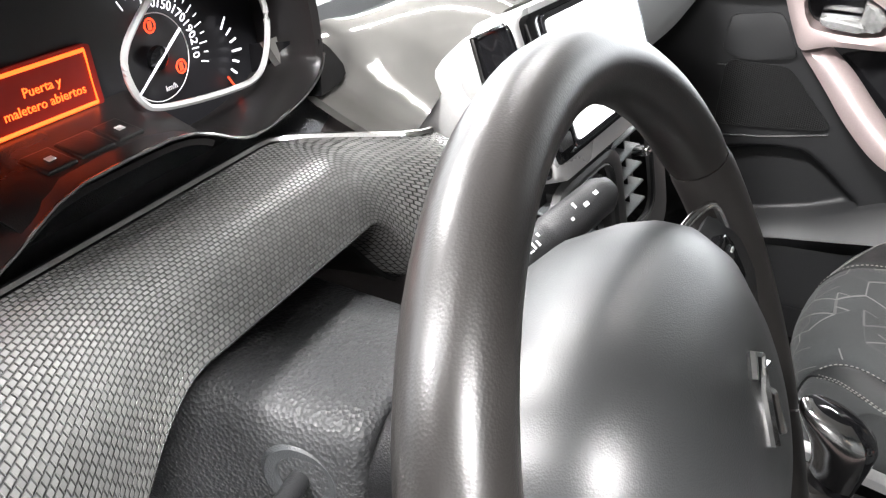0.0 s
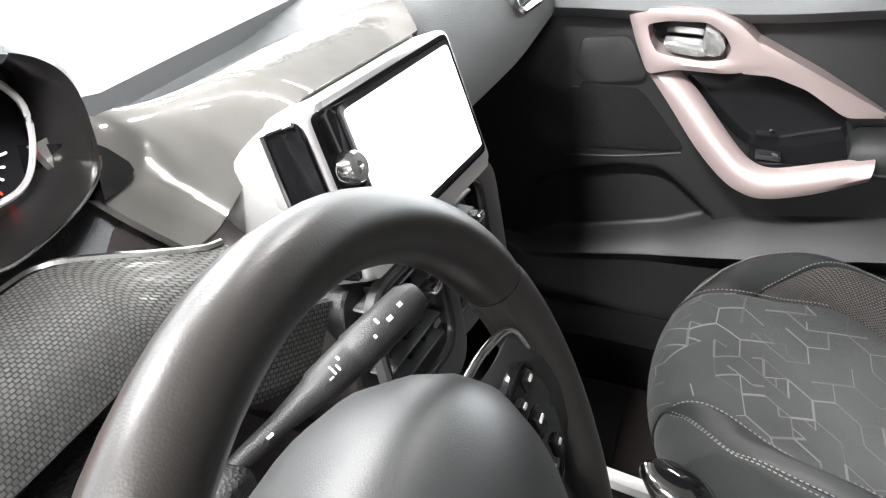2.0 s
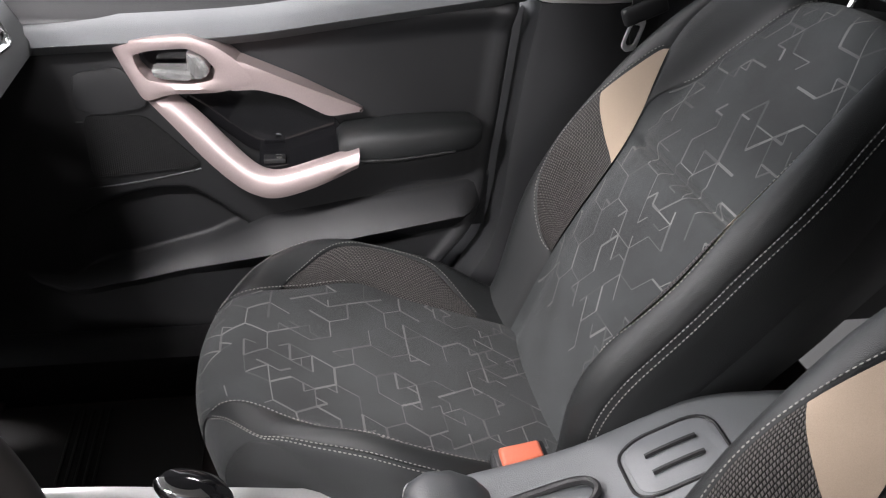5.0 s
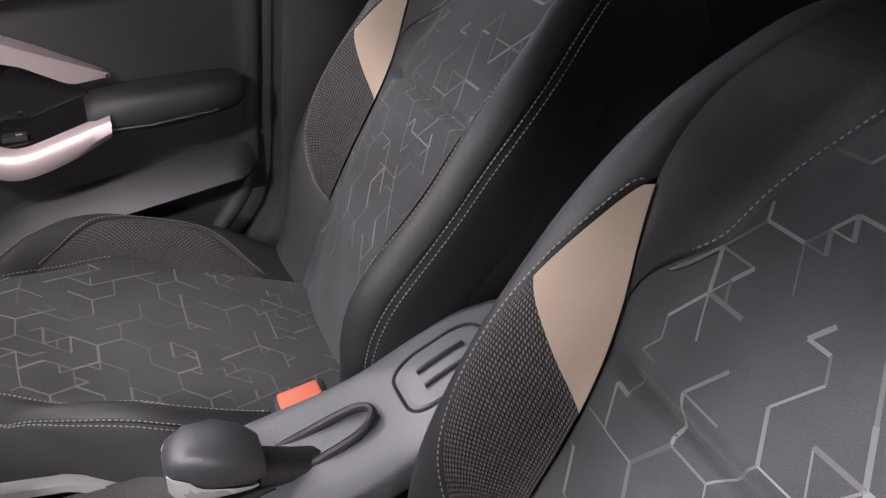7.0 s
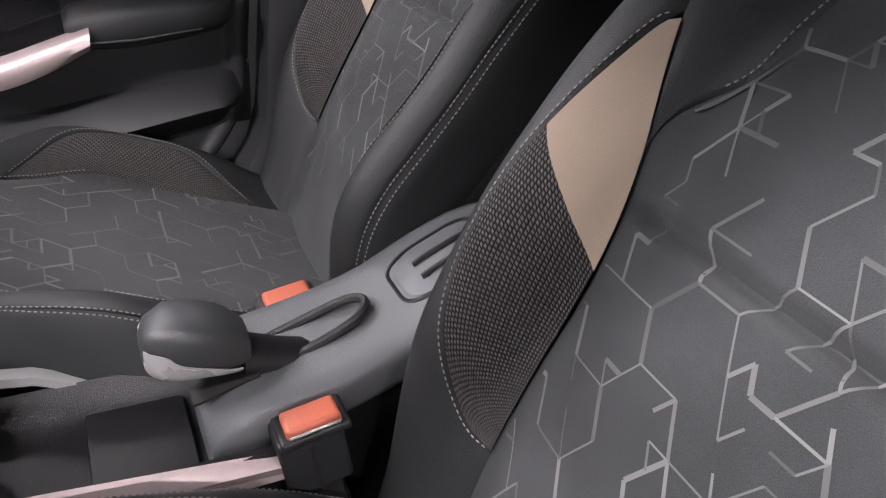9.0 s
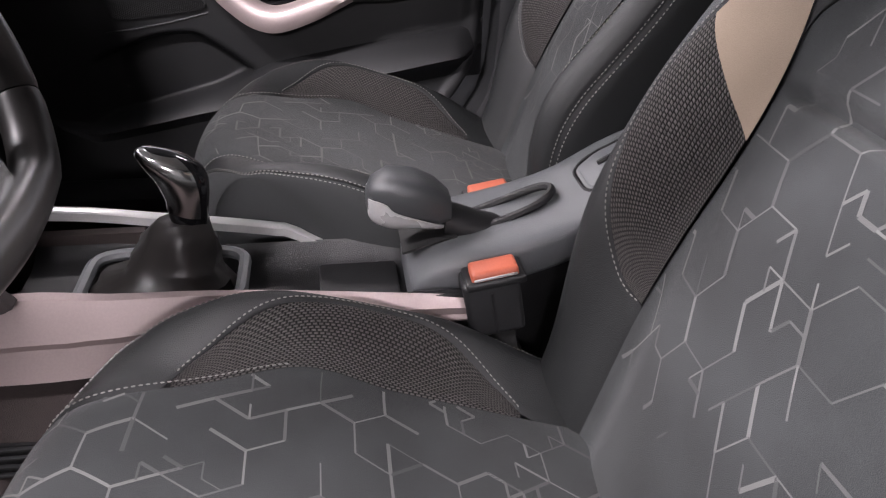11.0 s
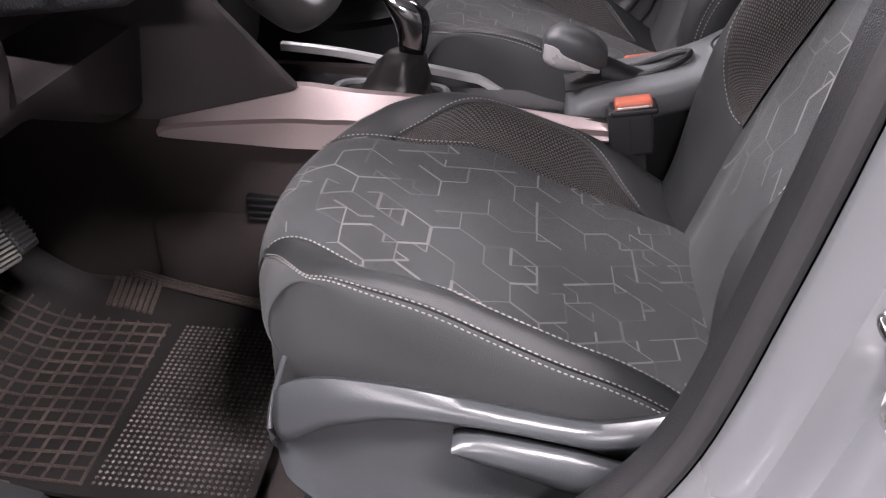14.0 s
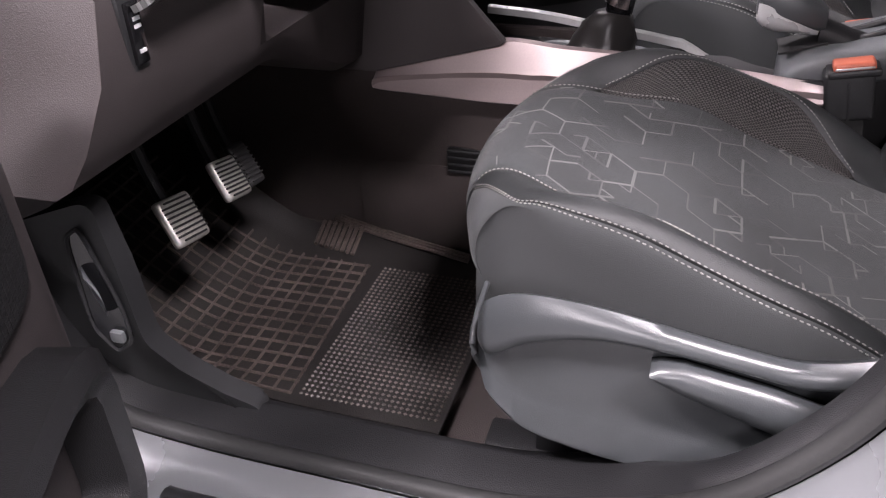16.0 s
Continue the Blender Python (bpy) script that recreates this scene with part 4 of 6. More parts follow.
# Embossed cover over the column.
def cover_at(s, t):
    x = lerp(-0.622, -0.133, s)
    end = smooth_step(-0.20, -0.133, x)
    arch = smooth_step(-0.50, -0.345, x) * (1 - 0.45 * end)
    top = Vector((x, 0.602 - 0.088 * end ** 1.3, 1.032 + 0.004 * end))
    low = Vector((x - 0.022 * end, lerp(0.492, 0.524, arch) - 0.012 * end, lerp(0.905, 0.998, arch)))
    k = min(t / 0.80, 1.0)
    bulge = Vector((0, -0.010 - 0.030 * (1 - arch), 0.014 + 0.020 * (1 - arch)))
    p = top.lerp(low, k) + bulge * math.sin(math.pi * k)
    if t > 0.80:  # the lip rolls under
        f = (t - 0.80) / 0.20
        p = p + Vector((0, -0.005 * math.sin(math.pi * f) + 0.030 * f, -0.020 * f))
    return p


part("column_cover", sheet(cover_at, 110, 30, 0.006), CARBON, dash, "embossed grey trim cover")
# Black sheet added so that the gap under the cover looks shaded.
part("column_gap_sheet", sheet(lambda s, t: Vector(cover_at(lerp(0.42, 0.985, s), 1.0)).lerp(Vector((lerp(-0.385, -0.150, s), 0.600, 0.930)), t), 30, 6, 0.003), RUBBER, dash, "black sheet added to darken the gap round the steering column")
part("cover_flank", sheet(lambda s, t: Vector((lerp(-0.158, -0.068, s), lerp(0.492, 0.474, s) + 0.012 * t * (1 - s), lerp(1.012, 0.968, s ** 0.8) - t * lerp(0.075, 0.058, s))), 40, 16, 0.005), CARBON_PANEL, dash, "embossed dark trim beside the column")
part("cover_bead", tube([Vector(cover_at(k / 60, 0.0)) + Vector((0, 0.003, 0.001)) for k in range(61)], 0.0025, 6), CHROME, dash, "thin bright edge bead")

# ---- instrument cluster ----
cluster = thing("instrument_cluster", "lit instrument cluster with white dials and a red text display", "instrument cluster", "", (-0.315, 0.70, 1.0))
CL_X = -0.305
CL_M = Matrix.Translation((CL_X, 0.675, 1.075)) @ Matrix.Rotation(radians(-6), 4, "X")


def on_cluster(x, z, depth=0.0):
    """x right, z up on the dial face, depth towards the driver."""
    return CL_M @ Vector((x, -depth, z))


outer = []
for q in range(96):
    a = 2 * math.pi * q / 96
    x = 0.010 + 0.180 * math.copysign(abs(math.cos(a)) ** 0.66, math.cos(a))
    z = (0.076 if math.sin(a) > 0 else 0.046) * math.copysign(abs(math.sin(a)) ** 0.62, math.sin(a))
    if z < -0.02:
        z += 0.026 * math.exp(-((x - 0.012) / 0.072) ** 4) * smooth_step(-0.02, -0.040, z)
    outer.append((x, z))
part("dial_face", plate([(x * 1.10, z * 1.15) for x, z in outer], lambda a, b, c: on_cluster(a, b, c - 0.008), 0.006, 0), DIAL, cluster, "matt black dial face")
part("hood", loft([[on_cluster(x * 1.14, z * 1.12, -0.10), on_cluster(x * 1.12, z * 1.10, 0.02), on_cluster(x * 1.05, z * 1.06, 0.056), on_cluster(x * 1.01, z * 1.0, 0.064), on_cluster(x * 0.985, z * 0.97, 0.061), on_cluster(x * 1.0, z * 0.98, 0.030), on_cluster(x * 1.08, z * 1.10, -0.006), on_cluster(x * 1.09, z * 1.11, -0.03)] for x, z in outer], False, True), HOOD, cluster, "black instrument hood", 60)
part("hood_bead", tube([on_cluster(x * 1.01, z * 1.0, 0.0645) for x, z in outer if z < 0.0][1:-1], 0.0010, 6), CHROME, cluster, "thin grey edge line")
part("visor_lip", loft([[on_cluster(x, z * 1.04 + dz, 0.050 + dd) for dd, dz in ((0.0, 0.006), (0.014, 0.003), (0.018, -0.003), (0.012, -0.008), (-0.002, -0.004))] for x, z in sorted(p for p in outer if p[1] > 0.02 and abs(p[0]) < 0.15)]), DASH, cluster, "pale grey visor lip")
part("hood_wing", loft([[Vector((x, y, z)) for x, y, z in ((-0.116, 0.612 + b, 1.078 - 0.2 * b), (-0.106, 0.610 + b, 1.070 - 0.2 * b), (-0.090, 0.610 + b, 1.054 - 0.2 * b), (-0.084, 0.612 + b, 1.045 - 0.2 * b), (-0.096, 0.610 + b, 1.041 - 0.2 * b), (-0.116, 0.612 + b, 1.038 - 0.2 * b))] for b in (0.0, 0.02, 0.04, 0.06)]), GLOSS, cluster, "pointed gloss black end of the hood")
for side in (1, -1):
    cx, cz = side * 0.103, 0.004
    shape = smooth_path([(side * 0.085, 0.048, 0), (side * 0.058, 0.026, 0), (side * 0.052, 0.010, 0), (side * 0.058, -0.008, 0), (side * 0.074, -0.016, 0), (side * 0.127, -0.023, 0), (side * 0.160, -0.022, 0), (side * 0.176, -0.002, 0), (side * 0.178, 0.024, 0), (side * 0.160, 0.048, 0)], 48)
    part("chrome_arc", tube([on_cluster(p.x, p.y, 0.030) for p in shape], 0.0022, 6), SILVER, cluster, "thin chrome dial surround")
    for k in range(29):
        a = radians(222 - 240 * k / 28) if side > 0 else radians(-42 + 240 * k / 28)
        r0 = 0.0405 if k % 2 else 0.0375
        if abs(cx + 0.044 * math.cos(a)) < 0.078 or 0.044 * math.sin(a) + cz < -0.022:
            continue
        p0, p1 = (on_cluster(cx + r * math.cos(a), r * math.sin(a) + cz, 0.003) for r in (r0, 0.044))
        part("dial_mark", tube([p0, p1], 0.00045, 4), WHITE_MARK, cluster)
    turn = radians(214) if side > 0 else radians(-34)
    part("needle", tube([on_cluster(cx + r * math.cos(turn), r * math.sin(turn) + cz, 0.006) for r in (-0.024, 0.0, 0.030)], lambda f: 0.0010 - 0.0004 * f, 6), WHITE_MARK, cluster, "white dial needle")
    part("needle_cap", shifted(turned([(0.008, 0), (0.008, 0.003), (0.006, 0.0045), (0.001, 0.005)], 20), Matrix.Translation(on_cluster(cx, cz, 0.001)) @ Matrix.Rotation(radians(96), 4, "X")), GLOSS, cluster)
    part("inner_ring", tube([on_cluster(cx + 0.027 * math.cos(a), 0.027 * math.sin(a) + cz, 0.002) for a in [2 * math.pi * q / 40 for q in range(40)]], 0.0004, 4, True), WHITE_PRINT, cluster)
for k, number in enumerate(("130", "150", "170", "190", "210")):
    a = radians(88 - 23 * k)
    m = CL_M @ Matrix.Translation((0.103 + 0.0325 * math.cos(a), -0.003, 0.0325 * math.sin(a) + 0.004)) @ Matrix.Rotation(radians(90), 4, "X") @ Matrix.Rotation(a - radians(90), 4, "Z")
    lettering(number, 0.0088, m, WHITE_MARK, cluster, "dial_number")
lettering("km/h", 0.005, CL_M @ Matrix.Translation((0.108, -0.003, -0.016)) @ Matrix.Rotation(radians(90), 4, "X"), WHITE_PRINT, cluster, "dial_unit")
for k in range(7):
    a = radians(-58 + 18 * k)
    p0, p1 = (on_cluster(0.150 + r * math.cos(a), r * math.sin(a) - 0.008, 0.003) for r in (0.020, 0.026 if k % 3 else 0.029))
    part("fuel_mark", tube([p0, p1], 0.0008, 4), RED_GLOW if k == 0 else WHITE_MARK, cluster)
for x, z, mat in ((0.102, 0.024, RED_GLOW), (0.120, -0.006, RED_GLOW)):
    part("warning_light", join(tube([on_cluster(x + 0.0042 * math.cos(q), z + 0.0042 * math.sin(q), 0.003) for q in [k * math.pi / 6 for k in range(12)]], 0.0007, 4, True), box(*on_cluster(x, z, 0.003), 0.0024, 0.001, 0.005, 0, CL_M.to_3x3().to_4x4())), mat, cluster, "glowing warning symbol")
lcd = part("text_display", plate(rounded([(-0.055, -0.010), (0.055, -0.010), (0.055, 0.026), (-0.055, 0.026)], 3, 0.06), lambda a, b, c: on_cluster(a, b, c), 0.003, 0), DISPLAY, cluster, "dim red text display")
part("display_border", tube([on_cluster(x, z, 0.0035) for x, z in ((-0.052, -0.007), (0.050, -0.007), (0.050, 0.023), (-0.052, 0.023))], 0.0012, 4, True), ORANGE_GLOW, lcd)
for row, words in ((0.011, "Puerta y"), (0.0025, "maletero abiertos")):
    lettering(words, 0.0074, CL_M @ Matrix.Translation((0.018, -0.0034, row)) @ Matrix.Rotation(radians(90), 4, "X"), ORANGE_GLOW, lcd, "display_words")
part("car_symbol", tube([on_cluster(x - 0.006, z - 0.007, 0.0035) for x, z in ((-0.034, 0.002), (-0.020, 0.002), (-0.017, 0.013), (-0.021, 0.026), (-0.033, 0.026), (-0.037, 0.013))], 0.0010, 4, True), ORANGE_GLOW, lcd)
part("chin_ramp", sheet(lambda s, t: on_cluster(lerp(-0.055, 0.075, s), lerp(-0.008, -0.024 - 0.010 * (2 * s - 1) ** 4, t), lerp(0.0, 0.062, t)), 20, 8, 0.004), HOOD, cluster)
for dx, w in ((-0.012, 0.020), (0.0115, 0.024), (0.0345, 0.019)):
    btn = part("trip_button", box(*on_cluster(dx, -0.0172, 0.032), w - 0.001, 0.022, 0.0045, 0.002, CL_M.to_3x3().to_4x4() @ Matrix.Rotation(radians(14), 4, "X"), 3), HOOD, cluster)
    if abs(dx) > 0.0118:
        part("print_mark", box(*on_cluster(dx, -0.0146, 0.034), 0.0045, 0.004, 0.0006, 0, CL_M.to_3x3().to_4x4() @ Matrix.Rotation(radians(14), 4, "X")), WHITE_PRINT, btn)

# ---- gloss ribbon across the dash and the touch screen ----
def ribbon_at(s, t):
    x = lerp(-0.125, 0.30, s)
    near = smooth_step(0.05, -0.10, x)
    top = Vector((x, 0.655, 1.072))
    low = Vector((x + 0.02 * near, lerp(0.575, 0.562, near), lerp(1.05, 1.000, near)))
    p = top.lerp(low, t)
    p = p + Vector((0, 0.022, 0.0)) * math.sin(math.pi * t) * near + Vector((0, 0, 0.008)) * math.sin(math.pi * t) * (1 - near)
    # behind the touch screen it swells into a hood that meets the top of the screen's frame
    back = Vector((x, 0.618 - 0.08 * max(0.0, x - 0.05), 1.068))
    front = on_screen(lerp(-0.098, 0.102, min(1.0, max(0.0, (x + 0.085) / 0.33))), 0.054, -0.024)
    hood = back.lerp(front, t) + Vector((0, 0, 0.016)) * math.sin(math.pi * t)
    return p.lerp(hood, smooth_step(-0.10, -0.02, x))


tablet = thing("touch_screen", "freestanding touch screen in a satin grey frame", "touch screen", "", (0.02, 0.46, 0.99))
SC_M = Matrix.Translation((0.020, 0.458, 1.050)) @ Matrix.Rotation(radians(-6), 4, "Z") @ Matrix.Rotation(radians(-23), 4, "X")
on_screen = lambda a, b, c: SC_M @ Vector((a, -c, b))
part("gloss_ribbon", sheet(ribbon_at, 60, 18, 0.006), GLOSS_GREY, dash, "gloss grey ribbon swelling into a hood behind the screen")
part("frame", plate(rounded([(-0.106, -0.062), (0.106, -0.062), (0.104, 0.056), (-0.104, 0.056)], 5, 0.08), lambda a, b, c: on_screen(a, b, c - 0.030), 0.034, 0.006, 4), SILVER, tablet, "satin grey frame")
part("housing", loft([[on_screen(a, b, -c) for a, b in rounded([(-0.100 * k, -0.05 * k), (0.100 * k, -0.05 * k), (0.098 * k, 0.052 * k2), (-0.098 * k, 0.052 * k2)], 4, 0.12)] for c, k, k2 in ((0.028, 1.0, 1.0), (0.05, 0.98, 0.94), (0.085, 0.90, 0.70), (0.12, 0.80, 0.30))]), SILVER, tablet, "satin grey housing")
part("display", plate(rounded([(-0.068, -0.042), (0.092, -0.042), (0.090, 0.044), (-0.068, 0.044)], 3, 0.04), lambda a, b, c: on_screen(a, b, c + 0.0062), 0.0006, 0), SCREEN_GLARE, tablet, "display plate glowing white in place of a reflection")
part("glass", plate(rounded([(-0.072, -0.046), (0.096, -0.046), (0.094, 0.048), (-0.072, 0.048)], 3, 0.04), lambda a, b, c: on_screen(a, b, c + 0.003), 0.003, 0.0008, 1), SCREEN, tablet, "dark glossy glass")
part("glass_surround", ring_frame(rounded([(-0.101, -0.050), (0.100, -0.050), (0.098, 0.052), (-0.099, 0.052)], 3, 0.05), rounded([(-0.072, -0.046), (0.096, -0.046), (0.094, 0.048), (-0.072, 0.048)], 3, 0.04), lambda a, b, c: on_screen(a, b, c + 0.004), 0.001), GLOSS, tablet, "black glass edge")
part("volume_knob", shifted(turned([(0.011, 0), (0.011, 0.008), (0.009, 0.011), (0.004, 0.011), (0.003, 0.009), (0.001, 0.009)], 24), SC_M @ Matrix.Translation((-0.087, -0.006, 0.012)) @ Matrix.Rotation(radians(90), 4, "X")), CHROME, tablet, "chrome volume knob")
for z in (-0.018, -0.036):
    part("side_button", box(0, 0, 0, 0.018, 0.004, 0.010, 0.0015, SC_M @ Matrix.Translation((-0.087, -0.006, z))), PLASTIC, tablet)
part("side_cheek", plate(rounded([(-0.002, -0.056), (0.030, -0.050), (0.027, 0.050), (-0.002, 0.052)], 3, 0.12), lambda a, b, c: on_screen(-0.1065 - c, b, -a), 0.003, 0.001, 2), GLOSS, tablet, "gloss black side")
part("cheek_line", tube([on_screen(-0.111, b, -a) for a, b in ((0.029, -0.050), (0.026, 0.049), (0.0, 0.052))], 0.0016, 6), CHROME, tablet)

# ---- centre vents ----
for cx in (-0.038, 0.076):
    vent = thing("air_vent", "black slatted air vent in an embossed grey surround", "air vent", "centre vents", (cx, 0.45, 0.93))
    V_M = Matrix.Translation((cx, 0.428, 0.935)) @ Matrix.Rotation(radians(-6), 4, "Z") @ Matrix.Rotation(radians(-14), 4, "X")
    on_vent = lambda a, b, c: V_M @ Vector((a, -c, b))
    part("housing", plate(rounded([(-0.054, -0.052), (0.054, -0.052), (0.056, 0.052), (-0.056, 0.052)], 4, 0.2), lambda a, b, c: on_vent(a, b, c - 0.05), 0.03, 0.002, 1), PLASTIC, vent)
    right = 0.016 if cx > 0 else 0.0
    o, i = rounded([(-0.057, -0.068), (0.062 + right, -0.076), (0.068 + right, 0.054), (-0.057, 0.054)], 5, 0.25), rounded([(-0.050, -0.046), (0.047, -0.046), (0.050, 0.046), (-0.050, 0.046)], 5, 0.25)
    part("surround", ring_frame(o, i, lambda a, b, c: on_vent(a, b, c - 0.004), 0.008), CARBON_FINE, vent, "embossed grey surround")
    part("inner_edge", ring_frame([(a * 1.01, b * 1.01) for a, b in i], [(a * 0.96, b * 0.96) for a, b in i], lambda a, b, c: on_vent(a, b, c), 0.003), PLASTIC_SOFT, vent)
    for k in range(5):
        z = -0.034 + 0.017 * k
        part("slat", box(*on_vent(0, z, -0.014), 0.086, 0.018, 0.0026, 0.001, V_M.to_3x3().to_4x4() @ Matrix.Rotation(radians(12), 4, "X"), 1), GREY_PLASTIC, vent)
    for k in (-1, 0, 1):
        part("fin", box(*on_vent(0.024 * k, 0, -0.022), 0.002, 0.018, 0.086, 0.0005, V_M.to_3x3().to_4x4(), 1), PLASTIC, vent)
    part("slider", box(*on_vent(0.022, 0.017, 0.004), 0.014, 0.014, 0.007, 0.002, V_M.to_3x3().to_4x4()), CHROME, vent)
part("centre_panel", box(0.02, 0.475, 0.79, 0.20, 0.05, 0.18, 0.012, Matrix.Rotation(radians(10), 4, "X")), PLASTIC, dash, "dark panel under the vents")
plate_b = part("switch_plate", box(-0.617, 0.533, 0.868, 0.026, 0.006, 0.062, 0.003), PLASTIC_SOFT, dash, "small switch plate")
part("switch", box(-0.617, 0.529, 0.868, 0.016, 0.006, 0.050, 0.002), GLOSS, plate_b)
for dz in (-0.014, 0.006, 0.012):
    part("print_mark", box(-0.617, 0.5255, 0.868 + dz, 0.008, 0.001, 0.003, 0), WHITE_PRINT, plate_b)
vent = thing("air_vent", "slatted air vent with a chrome frame at the dash end", "air vent", "", (0.60, 0.50, 1.0))
o, i = rounded([(0.525, 1.004), (0.665, 0.995), (0.668, 1.052), (0.532, 1.060)], 5, 0.25), rounded([(0.537, 1.012), (0.654, 1.004), (0.657, 1.044), (0.543, 1.051)], 5, 0.25)
place = lambda a, b, c: Vector((a, 0.499 - c + (b - 1.0) * 0.47, b))
part("frame", ring_frame(o, i, place, 0.010), CHROME, vent, "chrome frame")
part("housing", plate(i, lambda a, b, c: place(a, b, c - 0.03), 0.02, 0), PLASTIC, vent)
for k in range(3):
    part("slat", box(0.597, 0.512 + 0.006 * (k - 1), 1.028 + 0.012 * (k - 1), 0.112, 0.014, 0.003, 0.001, None, 1), PLASTIC, vent)

# ---- centre console ----
console = thing("centre_console", "black and grey centre console with rose-grey side blades", "centre console", "", (0.02, 0.2, 0.33))
CX = 0.010
part("tray_body", box(CX, 0.17, 0.50, 0.20, 0.60, 0.20, 0.015), PLASTIC, console)
part("tray_floor", sheet(lambda s, t: (CX + lerp(-0.095, 0.095, t), lerp(0.40, -0.03, s), 0.612 + 0.03 * smooth_step(0.45, 0.2, s) + 0.03 * abs(2 * t - 1) ** 6), 20, 16, 0.004), PLASTIC, console)
rail = []
for k in range(41):
    y, top = curve_at([(0.43, 0.700), (0.344, 0.694), (0.26, 0.682), (0.189, 0.672), (0.135, 0.663), (0.118, 0.659), (0.072, 0.635), (0.055, 0.632), (-0.021, 0.629), (-0.10, 0.628)], k / 40)
    rail.append([Vector((0.112 + dx, y, top + dz)) for dx, dz in ((-0.008, -0.012), (-0.008, -0.002), (-0.004, 0.0), (0.007, -0.001), (0.010, -0.006), (0.008, -0.014))])
part("side_rail", loft(rail), SILVER, console, "thin bright satin side rail", 40)
for side in (-1,):
    blade = []
    for k in range(31):
        y, top, low = curve_at([(0.548, 0.640, 0.632), (0.535, 0.666, 0.628), (0.45, 0.694, 0.625), (0.357, 0.714, 0.622), (0.27, 0.708, 0.626), (0.19, 0.703, 0.634), (0.06, 0.690, 0.645), (-0.075, 0.676, 0.650)], k / 30)
        crease = lerp(low, top, 0.48) if y > 0.3 else lerp(low, top, 0.5)
        x = 0.108 if y > 0.30 else lerp(0.108, 0.098, smooth_step(0.3, 0.1, y))
        slim = lerp(0.45, 1.0, smooth_step(0.12, 0.33, y))
        blade.append([Vector((CX + side * (x + dx * slim), y, z)) for dx, z in ((-0.012, top - 0.012), (-0.004, top), (0.004, top - 0.003), (0.017, crease + 0.004), (0.012, crease - 0.005), (0.016, low + 0.004), (0.008, low), (-0.012, low + 0.004))])
    part("side_blade", loft(blade), ROSE if side < 0 else SILVER, console, "satin rose-grey blade" if side < 0 else "bright satin side rail", 25)
part("inner_wall", join(box(CX - 0.093, 0.16, 0.635, 0.012, 0.50, 0.09, 0.004), box(CX + 0.096, 0.16, 0.580, 0.012, 0.50, 0.09, 0.004)), PLASTIC, console)
rear = []
for k in range(21):
    y = lerp(-0.012, -0.46, k / 20)
    top = curve_at([(0.690,), (0.706,), (0.716,), (0.728,), (0.745,), (0.772,), (0.792,), (0.80,), (0.80,), (0.798,), (0.79,)], k / 20)[0] + (-0.012 if k == 0 else 0)
    half = lerp(0.076, 0.066, k / 20) - (0.006 if k == 0 else 0)
    rear.append([Vector((CX + half * math.copysign(abs(math.cos(a)) ** 0.4, math.cos(a)), y, top - 0.026 + 0.026 * math.copysign(abs(math.sin(a)) ** 0.4, math.sin(a)))) for a in (2 * math.pi * (q + 0.5) / 32 for q in range(32))])
part("rear_cover", loft(rear), GREY_PLASTIC, console, "sloping grey plastic cover", 60)
part("rear_body", loft([[Vector((CX + dx, y, z)) for dx, z in ((-0.062, 0.44), (-0.062, top), (0.062, top), (0.062, 0.44))] for y, top in ((-0.02, 0.655), (-0.12, 0.672), (-0.22, 0.705), (-0.30, 0.75), (-0.46, 0.75))]), PLASTIC, console)
for side in (-1, 1):
    part("footwell_side", sheet(lambda s, t: (CX + side * (0.095 + 0.012 * math.sin(math.pi * t)), lerp(0.28, 1.02, s), lerp(0.36, 0.672, t)), 8, 8, 0.012), CARPET, console, "black carpeted flank")
grille = part("heater_grille", plate(rounded([(0.44, 0.545), (0.36, 0.540), (0.36, 0.500), (0.44, 0.500)], 3, 0.15), lambda a, b, c: (CX - 0.108 - c, a, b), 0.004, 0.001, 1), PLASTIC, console, "black slotted heater outlet")
for k in range(4):
    part("slat", box(CX - 0.115, 0.40, 0.506 + 0.011 * k, 0.005, 0.074, 0.003, 0.001), PLASTIC_SOFT, grille)
slot = smooth_path([(CX - 0.022, -0.03, 0.692), (CX - 0.022, -0.10, 0.717), (CX - 0.020, -0.150, 0.738), (CX - 0.006, -0.168, 0.748), (CX + 0.012, -0.155, 0.742), (CX + 0.018, -0.10, 0.718), (CX + 0.018, -0.03, 0.692)], 30)
part("lever_slot", tube([p - Vector((0, 0, 0.003)) for p in slot], 0.0048, 8), PLASTIC, console, "dark slot round the handbrake")
pad_z = lambda b: curve_at([(0.690,), (0.706,), (0.716,), (0.728,), (0.745,), (0.772,), (0.792,), (0.80,), (0.80,), (0.798,), (0.79,)], (-0.012 - b) / 0.448)[0] + 0.0012
part("lever_well", sheet(lambda s, t: (CX + lerp(-0.034, 0.030, t), lerp(-0.004, -0.062, s), pad_z(lerp(-0.014, -0.062, s)) + 0.0015 + 0.004 * math.sin(math.pi * t)), 10, 10, 0.003), RUBBER, console, "black rubber well under the handbrake")
part("rear_pad", plate(rounded([(-0.034, -0.205), (0.034, -0.205), (0.034, -0.292), (-0.034, -0.292)], 6, 0.3), lambda a, b, c: (CX + a, b, pad_z(b) - 0.004 + c), 0.004, 0.001, 2), GREY_PLASTIC, console, "oval inset pad")
part("pad_groove", tube([Vector((CX + a * 1.08, b, pad_z(b) - 0.001)) for a, b in rounded([(-0.034, -0.20), (0.034, -0.20), (0.034, -0.297), (-0.034, -0.297)], 6, 0.3)], 0.0022, 6, True), PLASTIC, console)
